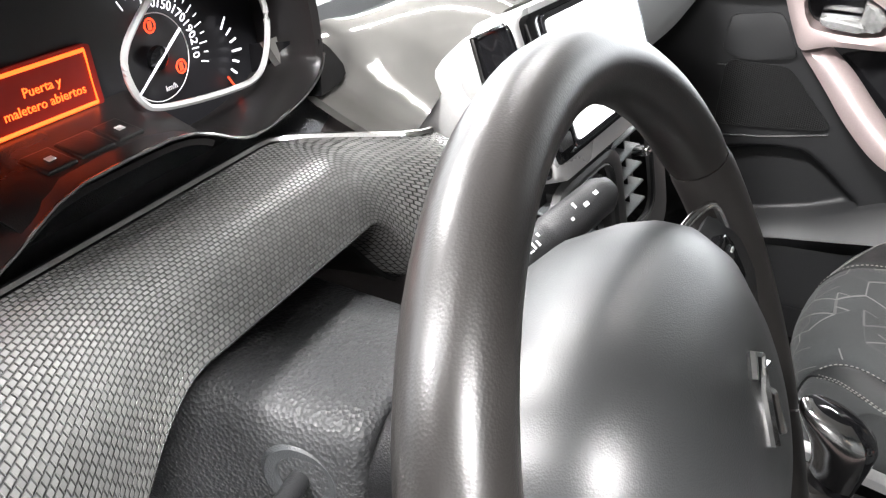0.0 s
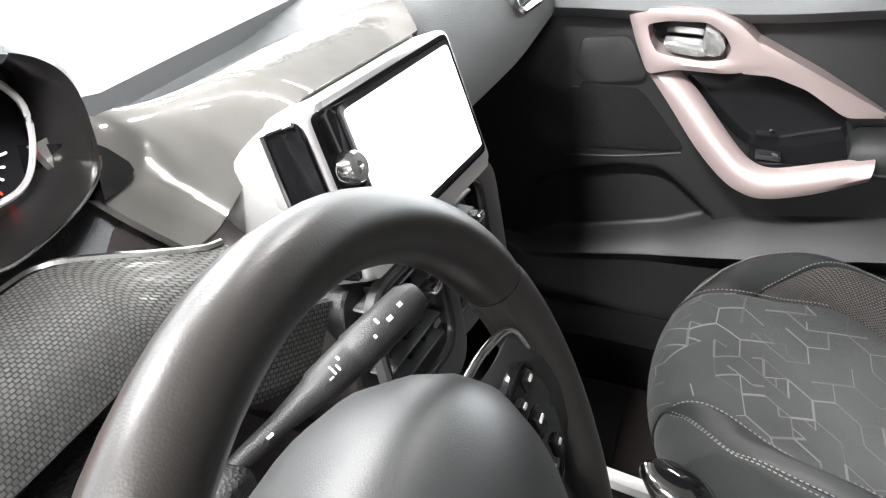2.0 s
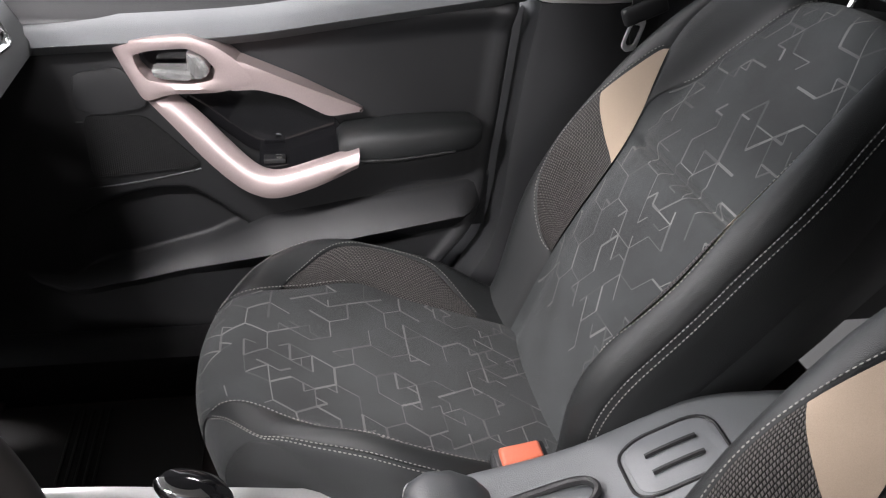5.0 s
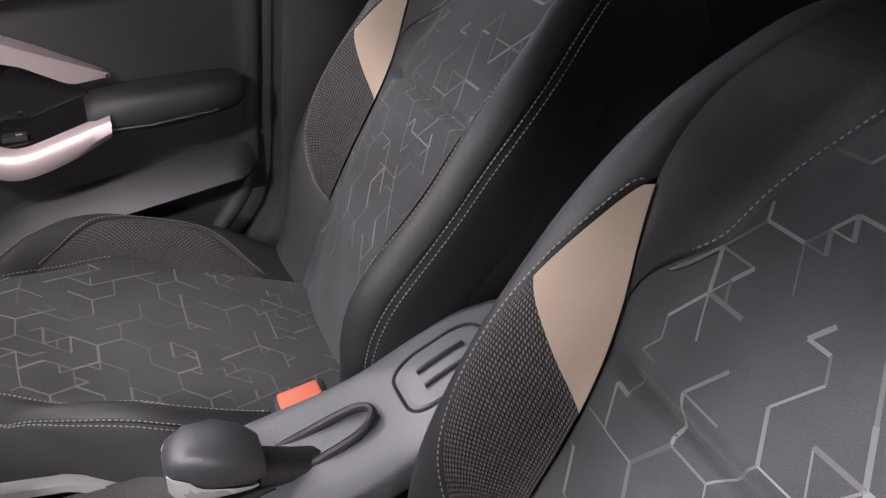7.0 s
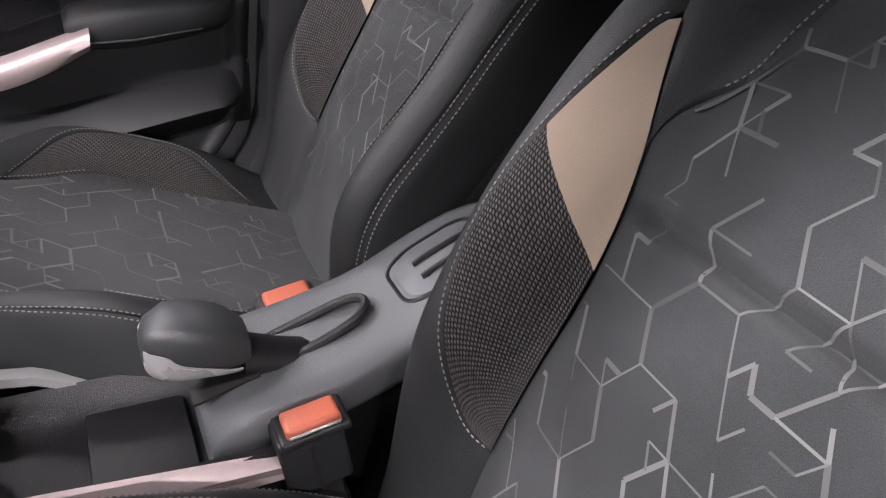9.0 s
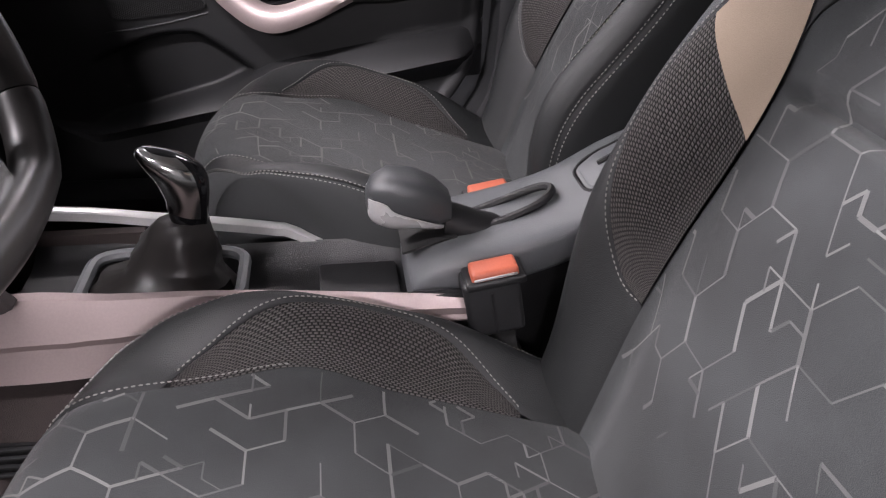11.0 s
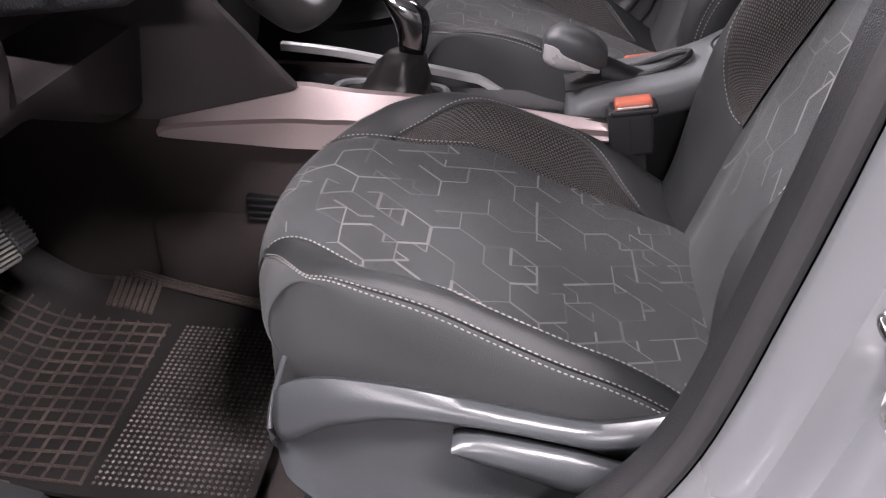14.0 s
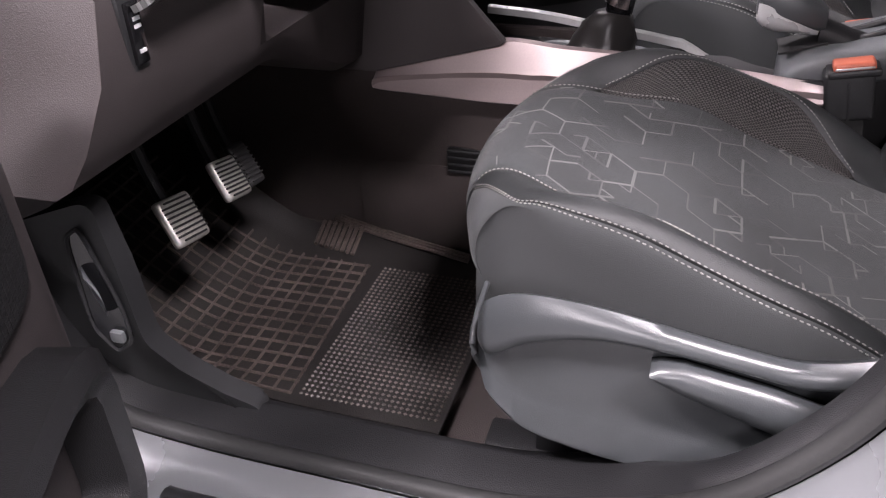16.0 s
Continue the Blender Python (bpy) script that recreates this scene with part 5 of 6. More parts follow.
for dx in (-0.011, 0.011):
    part("pad_slot", tube([Vector((CX + dx, -0.222 - 0.005 * k, pad_z(-0.222 - 0.005 * k) + 0.0005)) for k in range(11)], 0.003, 6), PLASTIC, console)
part("coin_tray", box(CX, 0.04, 0.620, 0.13, 0.09, 0.012, 0.004), PLASTIC, console)

gear = thing("gear_lever", "gear lever with a chrome knob and a black leather gaiter", "gear lever", "", (0.012, 0.23, 0.63))
GX = 0.012
part("gaiter_frame", tube([Vector((GX + a, b, 0.655)) for a, b in rounded([(-0.062, 0.33), (0.062, 0.33), (0.055, 0.165), (-0.055, 0.165)], 5, 0.25)], 0.007, 8, True), GREY_PLASTIC, gear, "grey frame round the gaiter")
part("gaiter", loft([[Vector((GX + r * (1 + 0.10 * math.sin(5 * a + k)) * math.cos(a), y + 1.25 * r * (1 + 0.10 * math.cos(4 * a + 2 * k)) * math.sin(a), z)) for a in [2 * math.pi * q / 24 for q in range(24)]]
                     for k, (r, y, z) in enumerate(((0.058, 0.248, 0.648), (0.054, 0.246, 0.660), (0.040, 0.236, 0.672), (0.034, 0.230, 0.690), (0.030, 0.226, 0.708), (0.024, 0.222, 0.722), (0.018, 0.220, 0.728)))]), LEATHER, gear, "folded black leather gaiter")
KNOB = ((0.013, 0.015, 0.214, 0.716), (0.016, 0.019, 0.213, 0.728), (0.017, 0.020, 0.211, 0.745), (0.019, 0.025, 0.213, 0.765), (0.021, 0.031, 0.218, 0.782), (0.020, 0.031, 0.222, 0.793), (0.014, 0.022, 0.225, 0.801), (0.004, 0.006, 0.226, 0.804))
part("knob", loft([[Vector((GX + rx * math.cos(a), y + ry * math.sin(a), z + 0.30 * ry * math.sin(a))) for a in [2 * math.pi * q / 24 for q in range(24)]] for rx, ry, y, z in KNOB]), GLOSS, gear, "gloss black gear knob")
part("knob_face", sheet(lambda s, t: (lambda r, a: (GX + (r[0] + 0.0015) * math.cos(a), r[2] + (r[1] + 0.0015) * math.sin(a), r[3] + 0.30 * r[1] * math.sin(a)))(curve_at(KNOB, lerp(0.22, 0.9, s)), math.pi * lerp(0.50, 1.22, t)), 20, 14, 0.002), CHROME, gear, "chrome knob face", 60)

brake = thing("handbrake", "grey handbrake grip with a chrome underside", "handbrake", "", (-0.005, -0.03, 0.68))
BX = -0.002
GRIP = ((0.031, 0.749, 0.010, 0.009), (0.025, 0.750, 0.022, 0.019), (0.008, 0.751, 0.029, 0.027), (-0.018, 0.749, 0.031, 0.026), (-0.042, 0.742, 0.028, 0.021), (-0.056, 0.736, 0.020, 0.014))
part("grip", loft([[Vector((BX + rx * math.copysign(abs(math.cos(a)) ** 0.6, math.cos(a)), y, z + rz * math.copysign(abs(math.sin(a)) ** 0.6, math.sin(a)))) for a in [2 * math.pi * q / 28 for q in range(28)]]
                   for y, z, rx, rz in GRIP]), GRIP_PLASTIC, brake, "rounded dark grey grip")


def band_at(s, t):
    y, z, rx, rz = curve_at(GRIP, lerp(0.08, 0.86, s))
    a = math.pi * lerp(lerp(0.91, 1.13, s), lerp(2.09, 1.87, s), t)
    return (BX + (rx + 0.0032) * math.copysign(abs(math.cos(a)) ** 0.6, math.cos(a)), y, z - 0.001 + (rz + 0.0032) * math.copysign(abs(math.sin(a)) ** 0.6, math.sin(a)))


part("chrome_band", sheet(band_at, 24, 32, 0.001), SILVER, brake, "chrome underside")
part("shaft", loft([[Vector((BX + 0.021 * math.cos(a), y, z + 0.019 * math.sin(a))) for a in [2 * math.pi * q / 12 for q in range(12)]] for y, z in ((-0.05, 0.722), (-0.09, 0.706), (-0.13, 0.695))]), PLASTIC, brake)


def buckle(x, y, z, lean, label):
    b = thing("seat_belt_buckle", label, "seat belt buckle", "seat belt buckles", (x, y, z - 0.12))
    m = Matrix.Rotation(radians(lean), 4, "X")
    part("case", join(box(x, y, z - 0.034, 0.036, 0.058, 0.064, 0.006, m, 3), box(x, y, z - 0.004, 0.038, 0.061, 0.010, 0.004, m, 3)), PLASTIC_SOFT, b)
    part("seam", box(x - 0.0182, y, z - 0.039, 0.002, 0.003, 0.050, 0, m), PLASTIC, b)
    part("release_button", box(x - 0.002, y + 0.001, z + 0.003, 0.028, 0.048, 0.014, 0.005, m, 3), ORANGE, b, "orange-red press button")
    # A silver strip stands for the bright glint on the button's bevel.
    part("button_highlight", box(x - 0.0165, y + 0.001, z + 0.003, 0.002, 0.044, 0.003, 0.0008, m, 1), SILVER, b, "pale strip drawn as the highlight along the button's edge")
    part("strap", box(x, y - 0.015, z - 0.11, 0.014, 0.035, 0.10, 0.004, m), RUBBER, b)


buckle(-0.082, -0.090, 0.700, -10, "black seat belt buckle with orange-red button beside the driver's seat")
buckle(0.103, -0.121, 0.696, -10, "black seat belt buckle with orange-red button beside the passenger seat")

# ---- passenger door, closed ----
DX = 0.750
pdoor = thing("door_1", "closed black door panel with a rose-grey handle bezel", "car door", "", (0.79, 0.15, 0.40), "structure")
on_door = lambda a, b, c: Vector((DX - c, a, b))


SLAB_LOW = [(0.62, 0.60), (0.56, 0.555), (0.50, 0.540), (0.40, 0.558), (0.264, 0.586), (0.164, 0.612), (0.0, 0.645), (-0.12, 0.668), (-0.24, 0.690)]
SLAB_HIGH = [(0.62, 0.615), (0.56, 0.568), (0.50, 0.554), (0.40, 0.574), (0.264, 0.612), (0.164, 0.660), (0.0, 0.690), (-0.12, 0.710), (-0.24, 0.730)]


def along_door(rows, y):
    for (y0, z0), (y1, z1) in zip(rows, rows[1:]):
        if y >= y1:
            return lerp(z0, z1, min(1.0, (y0 - y) / (y0 - y1)) if y < y0 else 0.0)
    return rows[-1][1]


def door_sheet(s, t):
    """The moulded panel: a slanting slab below the armrest, a pocket before it, undercut beneath, a rolled rear edge."""
    z = lerp(0.40, 1.035, t)
    back = curve_at([(-0.06,), (-0.14,), (-0.225,), (-0.242,), (-0.252,), (-0.262,)], t)[0]
    y = lerp(0.84, back, 1 - (1 - s) ** 1.15)
    low, high = along_door(SLAB_LOW, y), along_door(SLAB_HIGH, y)
    grow = smooth_step(0.60, 0.50, y) * smooth_step(-0.245, -0.19, y)
    out = 0.012 * grow * smooth_step(low + 0.02, low - 0.02, z)
    arch = 0.722 - 1.3 * max(0.0, 0.30 - y) ** 1.25 - 0.9 * max(0.0, y - 0.34) ** 1.5
    pocket = 0.030 * smooth_step(high - 0.002, high + 0.010, z) * smooth_step(arch + 0.004, arch - 0.010, z) * smooth_step(0.50, 0.44, y) * smooth_step(0.16, 0.185, y)
    shelf = -0.018 * smooth_step(0.955 + 0.06 * (0.2 - y) * 0.5, 1.0, z) + 0.04 * smooth_step(1.0, 1.04, z)
    edge = y - back
    roll = 0.010 * smooth_step(0.050, 0.026, edge) - 0.040 * smooth_step(0.016, 0.0, edge)
    return (DX + 0.004 + shelf - out + pocket - roll, y, z + 0.035 * smooth_step(0.2, -0.26, y) * smooth_step(0.85, 1.03, z))


part("panel", sheet(door_sheet, 130, 130, 0.02), PLASTIC_SOFT, pdoor, "black moulded door panel", 60)


def bezel_place(a, b, c):
    """The bezel bows out towards the cabin at its middle."""
    bow = 0.030 * smooth_step(0.40, 0.30, a) * smooth_step(-0.02, 0.12, a)
    return Vector((DX - 0.002 - bow * min(1.0, c / 0.01) - c, a, b))


frame_out = rounded([(0.384, 0.980), (0.320, 0.993), (0.264, 0.998), (0.225, 0.985), (0.193, 0.962), (0.163, 0.925), (0.220, 0.908), (0.300, 0.905), (0.338, 0.888), (0.362, 0.932)], 4, 0.25)
frame_in = rounded([(0.345, 0.962), (0.318, 0.973), (0.266, 0.977), (0.243, 0.964), (0.230, 0.945), (0.238, 0.930), (0.262, 0.924), (0.300, 0.926), (0.328, 0.930), (0.340, 0.944)], 4, 0.25)
part("handle_bezel", ring_frame(frame_out, frame_in, lambda a, b, c: bezel_place(a, b, c), 0.020), ROSE, pdoor, "satin rose-grey bezel", 50)
part("bezel_wing", plate(rounded([(0.205, 0.965), (0.10, 0.921), (0.010, 0.876), (-0.005, 0.866), (0.055, 0.863), (0.115, 0.900), (0.165, 0.914), (0.215, 0.912)], 4, 0.2), lambda a, b, c: bezel_place(a, b, c), 0.016, 0.006, 3), ROSE, pdoor, "satin rose-grey wing")
part("handle_recess", plate(rounded([(0.345, 0.962), (0.318, 0.973), (0.266, 0.977), (0.243, 0.964), (0.230, 0.945), (0.238, 0.930), (0.262, 0.924), (0.300, 0.926), (0.328, 0.930)], 4, 0.25), lambda a, b, c: on_door(a, b, c), 0.006, 0.001, 1), GLOSS, pdoor, "dark handle recess")
part("release_lever", join(plate(rounded([(0.322, 0.946), (0.262, 0.946), (0.250, 0.936), (0.262, 0.929), (0.318, 0.932)], 3, 0.25), lambda a, b, c: bezel_place(a, b, c + 0.004), 0.014, 0.004, 2),
                           plate(rounded([(0.268, 0.974), (0.244, 0.964), (0.234, 0.945), (0.244, 0.933), (0.262, 0.934), (0.268, 0.948)], 3, 0.25), lambda a, b, c: bezel_place(a, b, c + 0.006), 0.016, 0.005, 2)), BRIGHT, pdoor, "bright chrome release lever")
pull = []
for k in range(37):
    ya, za, yb, zb, x = curve_at([(0.336, 0.886, 0.296, 0.898, 0.020), (0.300, 0.848, 0.258, 0.870, 0.034), (0.255, 0.798, 0.215, 0.828, 0.050), (0.212, 0.760, 0.182, 0.798, 0.062), (0.178, 0.742, 0.158, 0.786, 0.070), (0.140, 0.738, 0.130, 0.786, 0.074), (0.08, 0.757, 0.075, 0.804, 0.076), (0.012, 0.790, 0.010, 0.825, 0.074)], k / 36)
    pull.append([Vector((DX - x - dx, lerp(ya, yb, f), lerp(za, zb, f))) for f, dx in ((0.0, -0.012), (0.06, 0.006), (0.35, 0.014), (0.7, 0.012), (0.94, 0.004), (1.0, -0.010), (0.5, -0.016))])
part("pull_handle", loft(pull), ROSE, pdoor, "satin rose-grey pull handle", 45)
part("switch_tray", plate(rounded([(0.288, 0.886), (0.215, 0.905), (0.155, 0.914), (0.115, 0.898), (0.055, 0.860), (0.035, 0.838), (0.03, 0.80), (0.14, 0.78), (0.19, 0.80)], 4, 0.2), lambda a, b, c: on_door(a, b, c + 0.002), 0.004, 0), GLOSS, pdoor, "gloss black recess")
part("tray_ledge", loft([[Vector((DX - x, y, z)) for x, z in ((0.005, zz + 0.006), (0.058, zz), (0.058, zz - 0.012), (0.005, zz - 0.012))] for y, zz in ((0.17, 0.787), (0.10, 0.793), (0.03, 0.820))]), GLOSS, pdoor)
part("armrest", loft([[Vector((DX - 0.030 + rx * math.copysign(abs(math.cos(a)) ** 0.7, math.cos(a)), y, z + rz * math.copysign(abs(math.sin(a)) ** 0.7, math.sin(a)))) for a in [2 * math.pi * q / 24 for q in range(24)]]
                      for y, z, rx, rz in ((0.042, 0.814, 0.034, 0.020), (0.030, 0.815, 0.042, 0.031), (-0.05, 0.820, 0.045, 0.036), (-0.13, 0.828, 0.043, 0.033), (-0.182, 0.834, 0.038, 0.027), (-0.198, 0.836, 0.026, 0.016))]), BOLSTER, pdoor, "padded black armrest")
part("armrest_seam", tube([(DX - 0.0735, 0.03, 0.800), (DX - 0.0765, -0.05, 0.803), (DX - 0.0735, -0.15, 0.815)], 0.0025, 6), PLASTIC, pdoor)
sw = part("window_switch", box(DX - 0.045, 0.145, 0.795, 0.022, 0.035, 0.008, 0.002), PLASTIC, pdoor)
part("switch_edge", box(DX - 0.050, 0.138, 0.801, 0.008, 0.010, 0.004, 0.001), CHROME, sw)
slab = []
for k in range(61):
    y = lerp(0.60, -0.235, k / 60)
    low, high = along_door(SLAB_LOW, y), along_door(SLAB_HIGH, y)
    size = smooth_step(0.62, 0.46, y) * smooth_step(-0.238, -0.18, y) * lerp(0.6, 1.0, smooth_step(0.32, 0.12, y))
    base = DX + 0.010
    slab.append([Vector((base - size * c, y, z)) for c, z in ((-0.01, high + 0.010), (0.010, high + 0.003), (0.022, high - 0.002), (0.058, low + 0.004), (0.061, low), (0.057, low - 0.004), (0.030, low - 0.022), (0.014, low - 0.050), (-0.01, low - 0.060))])
part("lower_moulding", loft(slab), PLASTIC_SOFT, pdoor, "slanting lower moulding, satin black", 50)
for name, line in (("grille_seam", [(0.450, 0.724), (0.36, 0.737), (0.268, 0.757)]), ("inlay_seam", [(0.452, 0.842), (0.40, 0.846), (0.352, 0.850)])):
    part(name, tube(smooth_path([(DX + 0.003, y, z) for y, z in line], 12), 0.0018, 6), PLASTIC_SOFT, pdoor)
part("speaker_grille", plate(rounded([(0.44, 0.855), (0.345, 0.855), (0.26, 0.765), (0.44, 0.745)], 4, 0.15), lambda a, b, c: on_door(a, b, c), 0.002, 0.001, 1), PERFORATED, pdoor)
part("trim_inlay", plate(rounded([(0.445, 0.924), (0.372, 0.936), (0.335, 0.870), (0.42, 0.856), (0.45, 0.87)], 4, 0.2), lambda a, b, c: on_door(a, b, c), 0.004, 0.002, 2), PLASTIC_SOFT, pdoor)
part("window_ledge", loft([[Vector((DX + dx, y, z + dz)) for dx, dz in ((0.035, 0.02), (0.0, 0.035), (-0.030, 0.020), (-0.034, 0.0), (-0.012, -0.018), (0.03, -0.02))] for y, z in [curve_at([(0.84, 0.945), (0.50, 0.972), (0.212, 0.992), (0.037, 1.018), (-0.15, 1.048), (-0.262, 1.066)], k / 20) for k in range(21)]]), DASH, pdoor, "grey upper door roll", 60)
part("outer_skin", box(0.80, 0.29, 0.70, 0.03, 1.14, 0.66, 0.01), PAINT, pdoor)

# ---- driver's door, open ----
ddoor = thing("door_2", "open silver driver's door with black inner panel and pocket", "car door", "", (-0.775, 0.73, 0.40), "structure")
OPEN_M = Matrix.Translation((-0.775, 0.73, 0)) @ Matrix.Rotation(radians(-65), 4, "Z")
on_open = lambda a, b, c: OPEN_M @ Vector((c, -a, b))  # a: from the hinge, b: height, c: towards the cabin
door_outline = rounded([(0.0, 0.47), (0.06, 0.42), (0.80, 0.42), (0.95, 0.55), (1.0, 1.04), (0.0, 1.0)], 4, 0.15)
part("skin", plate(door_outline, lambda a, b, c: on_open(a, b, c - 0.02), 0.06, 0.01, 2), PAINT, ddoor, "silver painted skin")
part("inner_panel", plate([(lerp(0.5, a, 0.985), lerp(0.7, b, 0.97)) for a, b in door_outline], lambda a, b, c: on_open(a, b, c + 0.041), 0.105, 0.018, 4), KNEE, ddoor, "black moulded inner panel")
part("speaker_grille", plate(rounded([(0.045, 0.70), (0.26, 0.70), (0.26, 0.86), (0.045, 0.84)], 5, 0.2), lambda a, b, c: on_open(a, b, c + 0.147), 0.005, 0.002, 1), PERFORATED, ddoor, "perforated black speaker grille")
part("pocket", ring_frame(rounded([(0.045, 0.45), (0.60, 0.45), (0.62, 0.67), (0.045, 0.68)], 5, 0.25), rounded([(0.085, 0.48), (0.56, 0.48), (0.58, 0.64), (0.085, 0.64)], 5, 0.25), lambda a, b, c: on_open(a, b, c + 0.147), 0.05), PLASTIC, ddoor, "deep door pocket")

# ---- kick panel with the bonnet release ----
setting("trim_kick_panel", plate(rounded([(0.72, 0.672), (0.612, 0.712), (0.602, 0.62), (0.596, 0.55), (0.572, 0.500), (0.54, 0.468), (0.50, 0.452), (0.50, 0.42), (0.95, 0.42), (0.95, 0.70)], 4, 0.2), lambda a, b, c: (-0.635 + c + 0.035 * smooth_step(0.56, 0.44, b), a, b), 0.026, 0.008, 3), PLASTIC_SOFT, "black kick panel beside the footwell, running into the sill trim")
setting("trim_pillar_lining", plate(rounded([(0.72, 0.672), (0.648, 0.706), (0.640, 0.80), (0.63, 0.95), (0.76, 0.98), (0.80, 0.70)], 4, 0.12), lambda a, b, c: (-0.640 + c, a, b), 0.03, 0.008, 2), KNEE, "dark pillar lining above the kick panel")
release = thing("bonnet_release", "black bonnet release lever in a recess", "lever", "", (-0.588, 0.66, 0.58))
RECESS = [(0.652, 0.668), (0.632, 0.682), (0.608, 0.590), (0.608, 0.550), (0.630, 0.532), (0.654, 0.56)]
# Black plate and paler tab carry the recess's shade and the lit lever.
part("recess", plate(rounded(RECESS, 4, 0.25), lambda a, b, c: (-0.6335 - c, a, b), 0.0035, 0.001, 1), GLOSS, release, "flat black plate drawn as the shaded hollow")
part("recess_rim", tube([Vector((-0.6375, a, b)) for a, b in rounded(RECESS, 5, 0.25)], 0.0022, 6, True), PLASTIC_SOFT, release)
part("lever", loft([[Vector((-0.641 + 0.007 * math.cos(q * math.pi / 5), y + r * math.cos(q * math.pi / 5), z + r * math.sin(q * math.pi / 5))) for q in range(10)] for y, z, r in ((0.640, 0.632, 0.006), (0.636, 0.620, 0.010), (0.631, 0.606, 0.012), (0.626, 0.590, 0.007))]), GREY_PLASTIC, release, "pull tab in a paler grey for its lit look")
part("lever_foot", box(-0.640, 0.622, 0.556, 0.008, 0.016, 0.014, 0.004), GREY_PLASTIC, release)

# ---- floor mats and pedals ----
fm = thing("floor_mat", "black rubber floor mat with a worn raised lattice", "floor mat", "floor mats", (-0.31, 0.58, 0.36))


def mat_z(x, y):
    return 0.378 + 0.16 * smooth_step(0.66, 0.98, y) + 0.02 * smooth_step(-0.45, -0.53, x) * smooth_step(0.5, 0.7, y)


def mat_at(s, t):
    y = lerp(0.325, 0.94, t)
    left, right = -0.515 + 0.06 * smooth_step(0.7, 0.9, y), lerp(-0.14, -0.10, t)
    x = lerp(left, right, s)
    return (x, y, mat_z(x, y) + 0.012 * smooth_step(0.90, 1.0, s) * smooth_step(0.5, 0.62, y))


part("sheet", sheet(mat_at, 24, 36, 0.006), MAT_RUBBER, fm)
ribs = bmesh.new()


def rib(a, b, w=0.0032, h=0.0035, n=8):
    rows = []
    a, b = Vector(a), Vector(b)
    side = Vector((-(b - a).y, (b - a).x)).normalized() * w / 2
    for k in range(n + 1):
        p = a.lerp(b, k / n)
        z = mat_z(p.x, p.y) + 0.0005
        rows.append([ribs.verts.new((p.x + sx * side.x, p.y + sx * side.y, z + dz)) for sx, dz in ((-1, 0), (-0.55, h), (0.55, h), (1, 0))])
    for r0, r1 in zip(rows, rows[1:]):
        for q in range(3):
            ribs.faces.new((r0[q], r0[q + 1], r1[q + 1], r1[q]))


for k in range(18):
    y = 0.525 + 0.0225 * k
    rib((-0.50, y), (-0.205 + 0.02 * smooth_step(0.5, 0.9, y), y + 0.015))
for k in range(14):
    x = -0.50 + 0.0225 * k
    rib((x, 0.522 + 0.001 * k), (x - 0.01, 0.91), n=16)
tagged(part("lattice", ribs, MAT_RIB, fm, "worn raised rubber lattice"), kind="stuff")
studs = bmesh.new()
for i in range(36):
    for j in range(24):
        x, y = -0.495 + 0.0083 * i, 0.335 + 0.0077 * j
        z = mat_z(x, y)
        top = studs.verts.new((x, y, z + 0.0022))
        ring = [studs.verts.new((x + dx, y + dy, z)) for dx, dy in ((0.0031, 0), (0, 0.0031), (-0.0031, 0), (0, -0.0031))]
        for q in range(4):
            studs.faces.new((ring[q], ring[(q + 1) % 4], top))
tagged(part("studs", studs, MAT_RIB, fm, "small raised studs"), kind="stuff")
for k in range(9):
    z0 = mat_z(-0.5, 0.66)
    part("side_rib", tube(smooth_path([(-0.515 + 0.004 * k, 0.60 + 0.028 * k, mat_z(-0.5, 0.60 + 0.028 * k) + 0.002), (-0.545 + 0.004 * k, 0.63 + 0.028 * k, 0.43 + 0.006 * k)], 4), 0.004, 6), MAT_RIB, fm)
for k in range(8):
    part("heel_rib", tube([(-0.185 + 0.002 * k, 0.575 + 0.010 * k, mat_z(-0.18, 0.575 + 0.010 * k) + 0.004), (-0.112, 0.585 + 0.010 * k, mat_z(-0.12, 0.585 + 0.010 * k) + 0.012)], 0.0035, 6), MAT_RIB, fm)

for k in range(3):
    part("edge_rib", tube(smooth_path([(-0.100 + 0.006 * k, 0.640, mat_z(-0.1, 0.64) + 0.012), (-0.118 + 0.008 * k, 0.584, mat_z(-0.1, 0.58) + 0.009), (-0.136 + 0.008 * k, 0.498, mat_z(-0.1, 0.5) + 0.005), (-0.160 + 0.008 * k, 0.392, mat_z(-0.1, 0.39) + 0.004)], 14), 0.0032, 6), MAT_RIB, fm)
pm = thing("floor_mat", "plain black rubber mat in the passenger footwell", "floor mat", "floor mats", (0.36, 0.55, 0.36))
part("sheet", sheet(lambda s, t: (lerp(0.14, 0.62, s), lerp(0.28, 0.86, t), 0.372 + 0.10 * smooth_step(0.62, 0.86, lerp(0.28, 0.86, t))), 8, 20, 0.006), MAT_RUBBER, pm)
for k in range(5):
    part("edge_rib", tube([(0.16, 0.44 + 0.014 * k, 0.377), (0.60, 0.44 + 0.014 * k, 0.377)], 0.003, 6), MAT_RUBBER, pm)

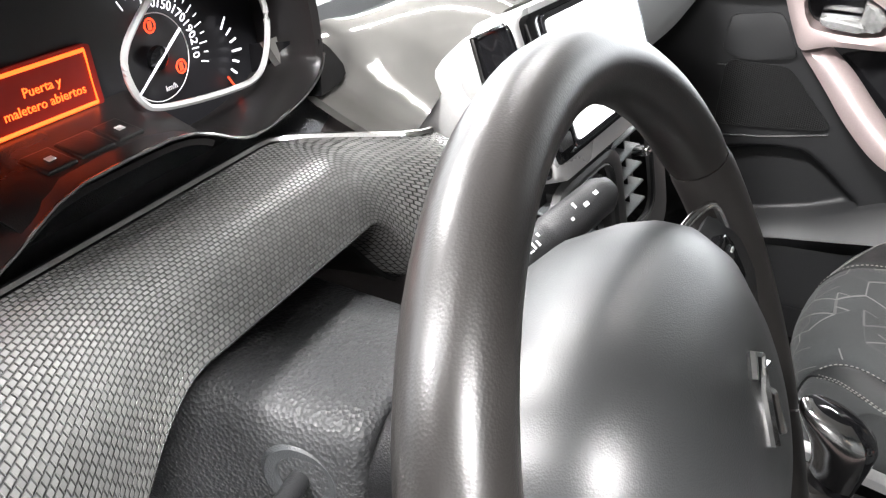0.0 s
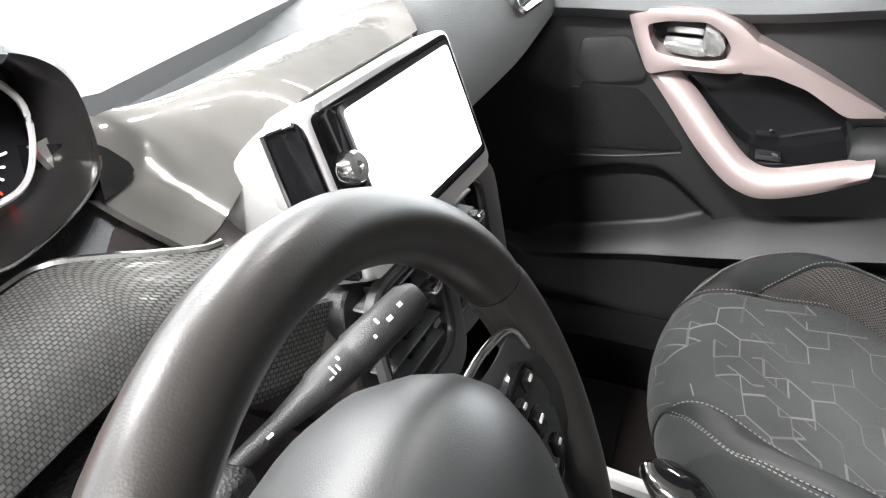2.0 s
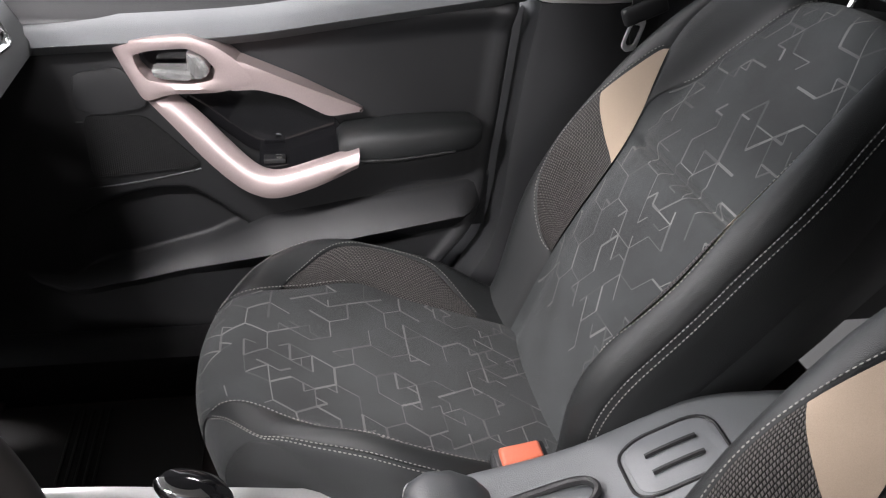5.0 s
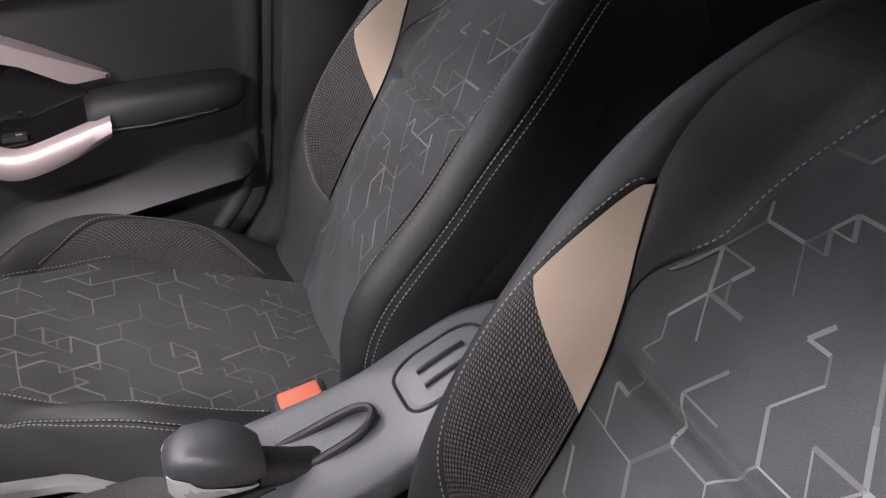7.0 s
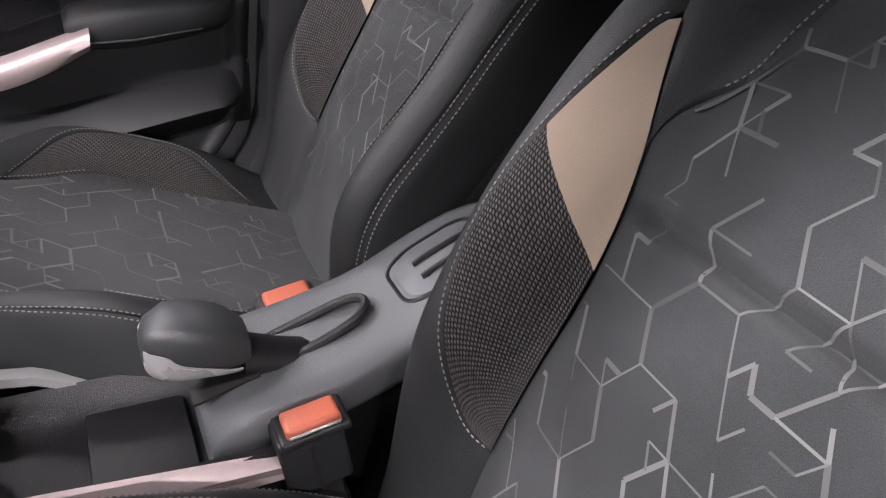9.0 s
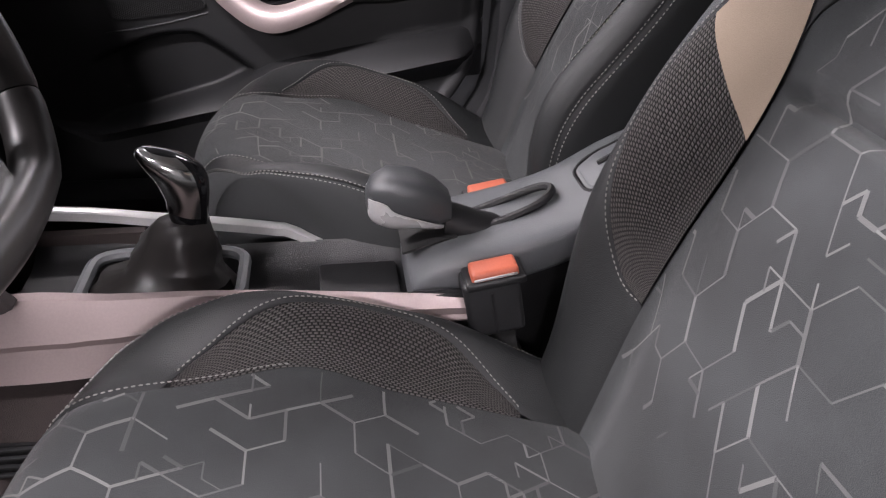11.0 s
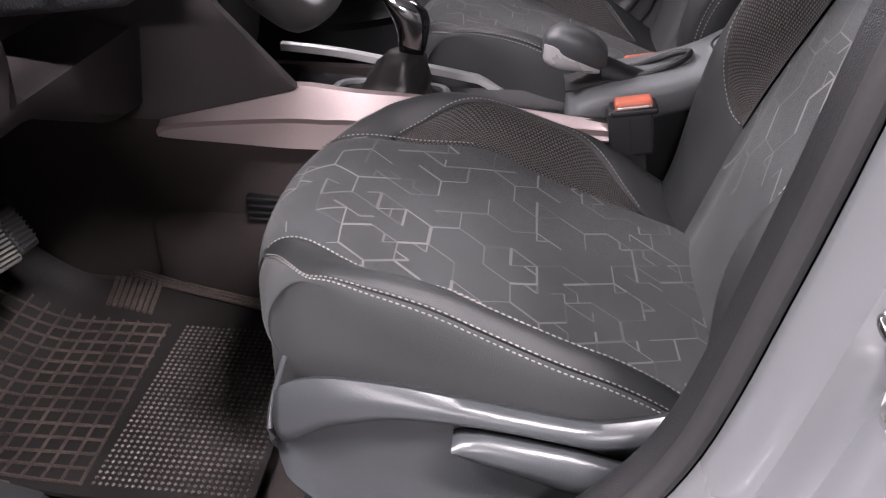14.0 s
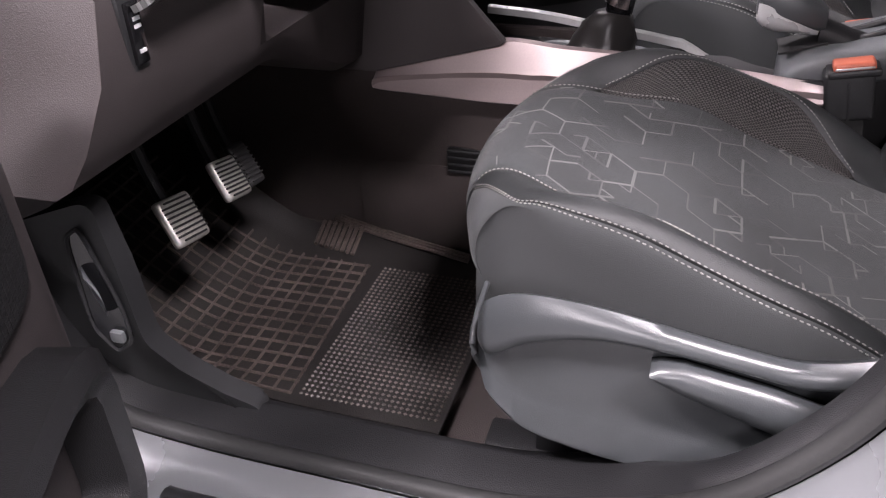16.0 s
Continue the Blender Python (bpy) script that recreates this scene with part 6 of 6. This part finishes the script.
for x, y, z, sx, sz, roll in ((-0.440, 0.674, 0.574, 0.064, 0.062, 12), (-0.327, 0.674, 0.574, 0.056, 0.058, 12), (-0.262, 0.690, 0.562, 0.040, 0.066, 8)):
    metal = sx > 0.05
    p = thing("pedal", "foot pedal with a worn ribbed metal pad" if metal else "narrow black rubber throttle pedal", "pedal", "pedals", (x, y, z))
    tilt = Matrix.Rotation(radians(roll), 4, "Y") @ Matrix.Rotation(radians(-32), 4, "X")
    pad = part("pad", box(x, y, z, sx, 0.014, sz, 0.007, tilt, 3), PEDAL if metal else RUBBER, p, "worn pale metal pad" if metal else "black rubber pad")
    for k in range(9):
        d = tilt @ Vector((0, -0.0075, (k - 4) * sz / 10))
        part("rib", box(x + d.x, y + d.y, z + d.z, sx * (0.92 if abs(k - 4) < 4 else 0.7), 0.004, 0.0026, 0.0008, tilt, 1), RUBBER, pad)
    part("arm", tube(smooth_path([(x, y + 0.012, z), (x + 0.01, y + 0.05, z + 0.09), (x + 0.02, y + 0.07, z + 0.24)], 8), 0.008, 8), PLASTIC, p)

# ---- passenger belt hanging from the pillar ----
belt = thing("seat_belt", "black seat belt hanging by the pillar with a bright metal tongue", "seat belt", "", (0.72, -0.40, 0.45))


def strap(points, half=0.024):
    rows = smooth_path(points, 24)
    return loft([[p + Vector((0.0015, -half, 0)), p + Vector((0.0015, half, 0)), p + Vector((-0.0015, half, 0)), p + Vector((-0.0015, -half, 0))] for p in rows])


part("webbing", strap([(0.60, -0.50, 1.42), (0.645, -0.455, 1.20), (0.66, -0.432, 1.06), (0.67, -0.46, 0.90), (0.69, -0.46, 0.47)]), RUBBER, belt, "black woven webbing")
part("tongue_cap", box(0.656, -0.430, 1.058, 0.016, 0.074, 0.030, 0.008, Matrix.Rotation(radians(-24), 4, "X"), 3), PLASTIC_SOFT, belt)
part("tongue", ring_frame(rounded([(-0.436, 1.046), (-0.410, 1.050), (-0.398, 1.002), (-0.408, 0.992), (-0.424, 0.996)], 3, 0.25), rounded([(-0.427, 1.034), (-0.412, 1.036), (-0.405, 1.008), (-0.410, 1.003), (-0.419, 1.005)], 3, 0.25), lambda a, b, c: (0.654 - c, a, b), 0.004), SILVER, belt, "bright metal tongue")
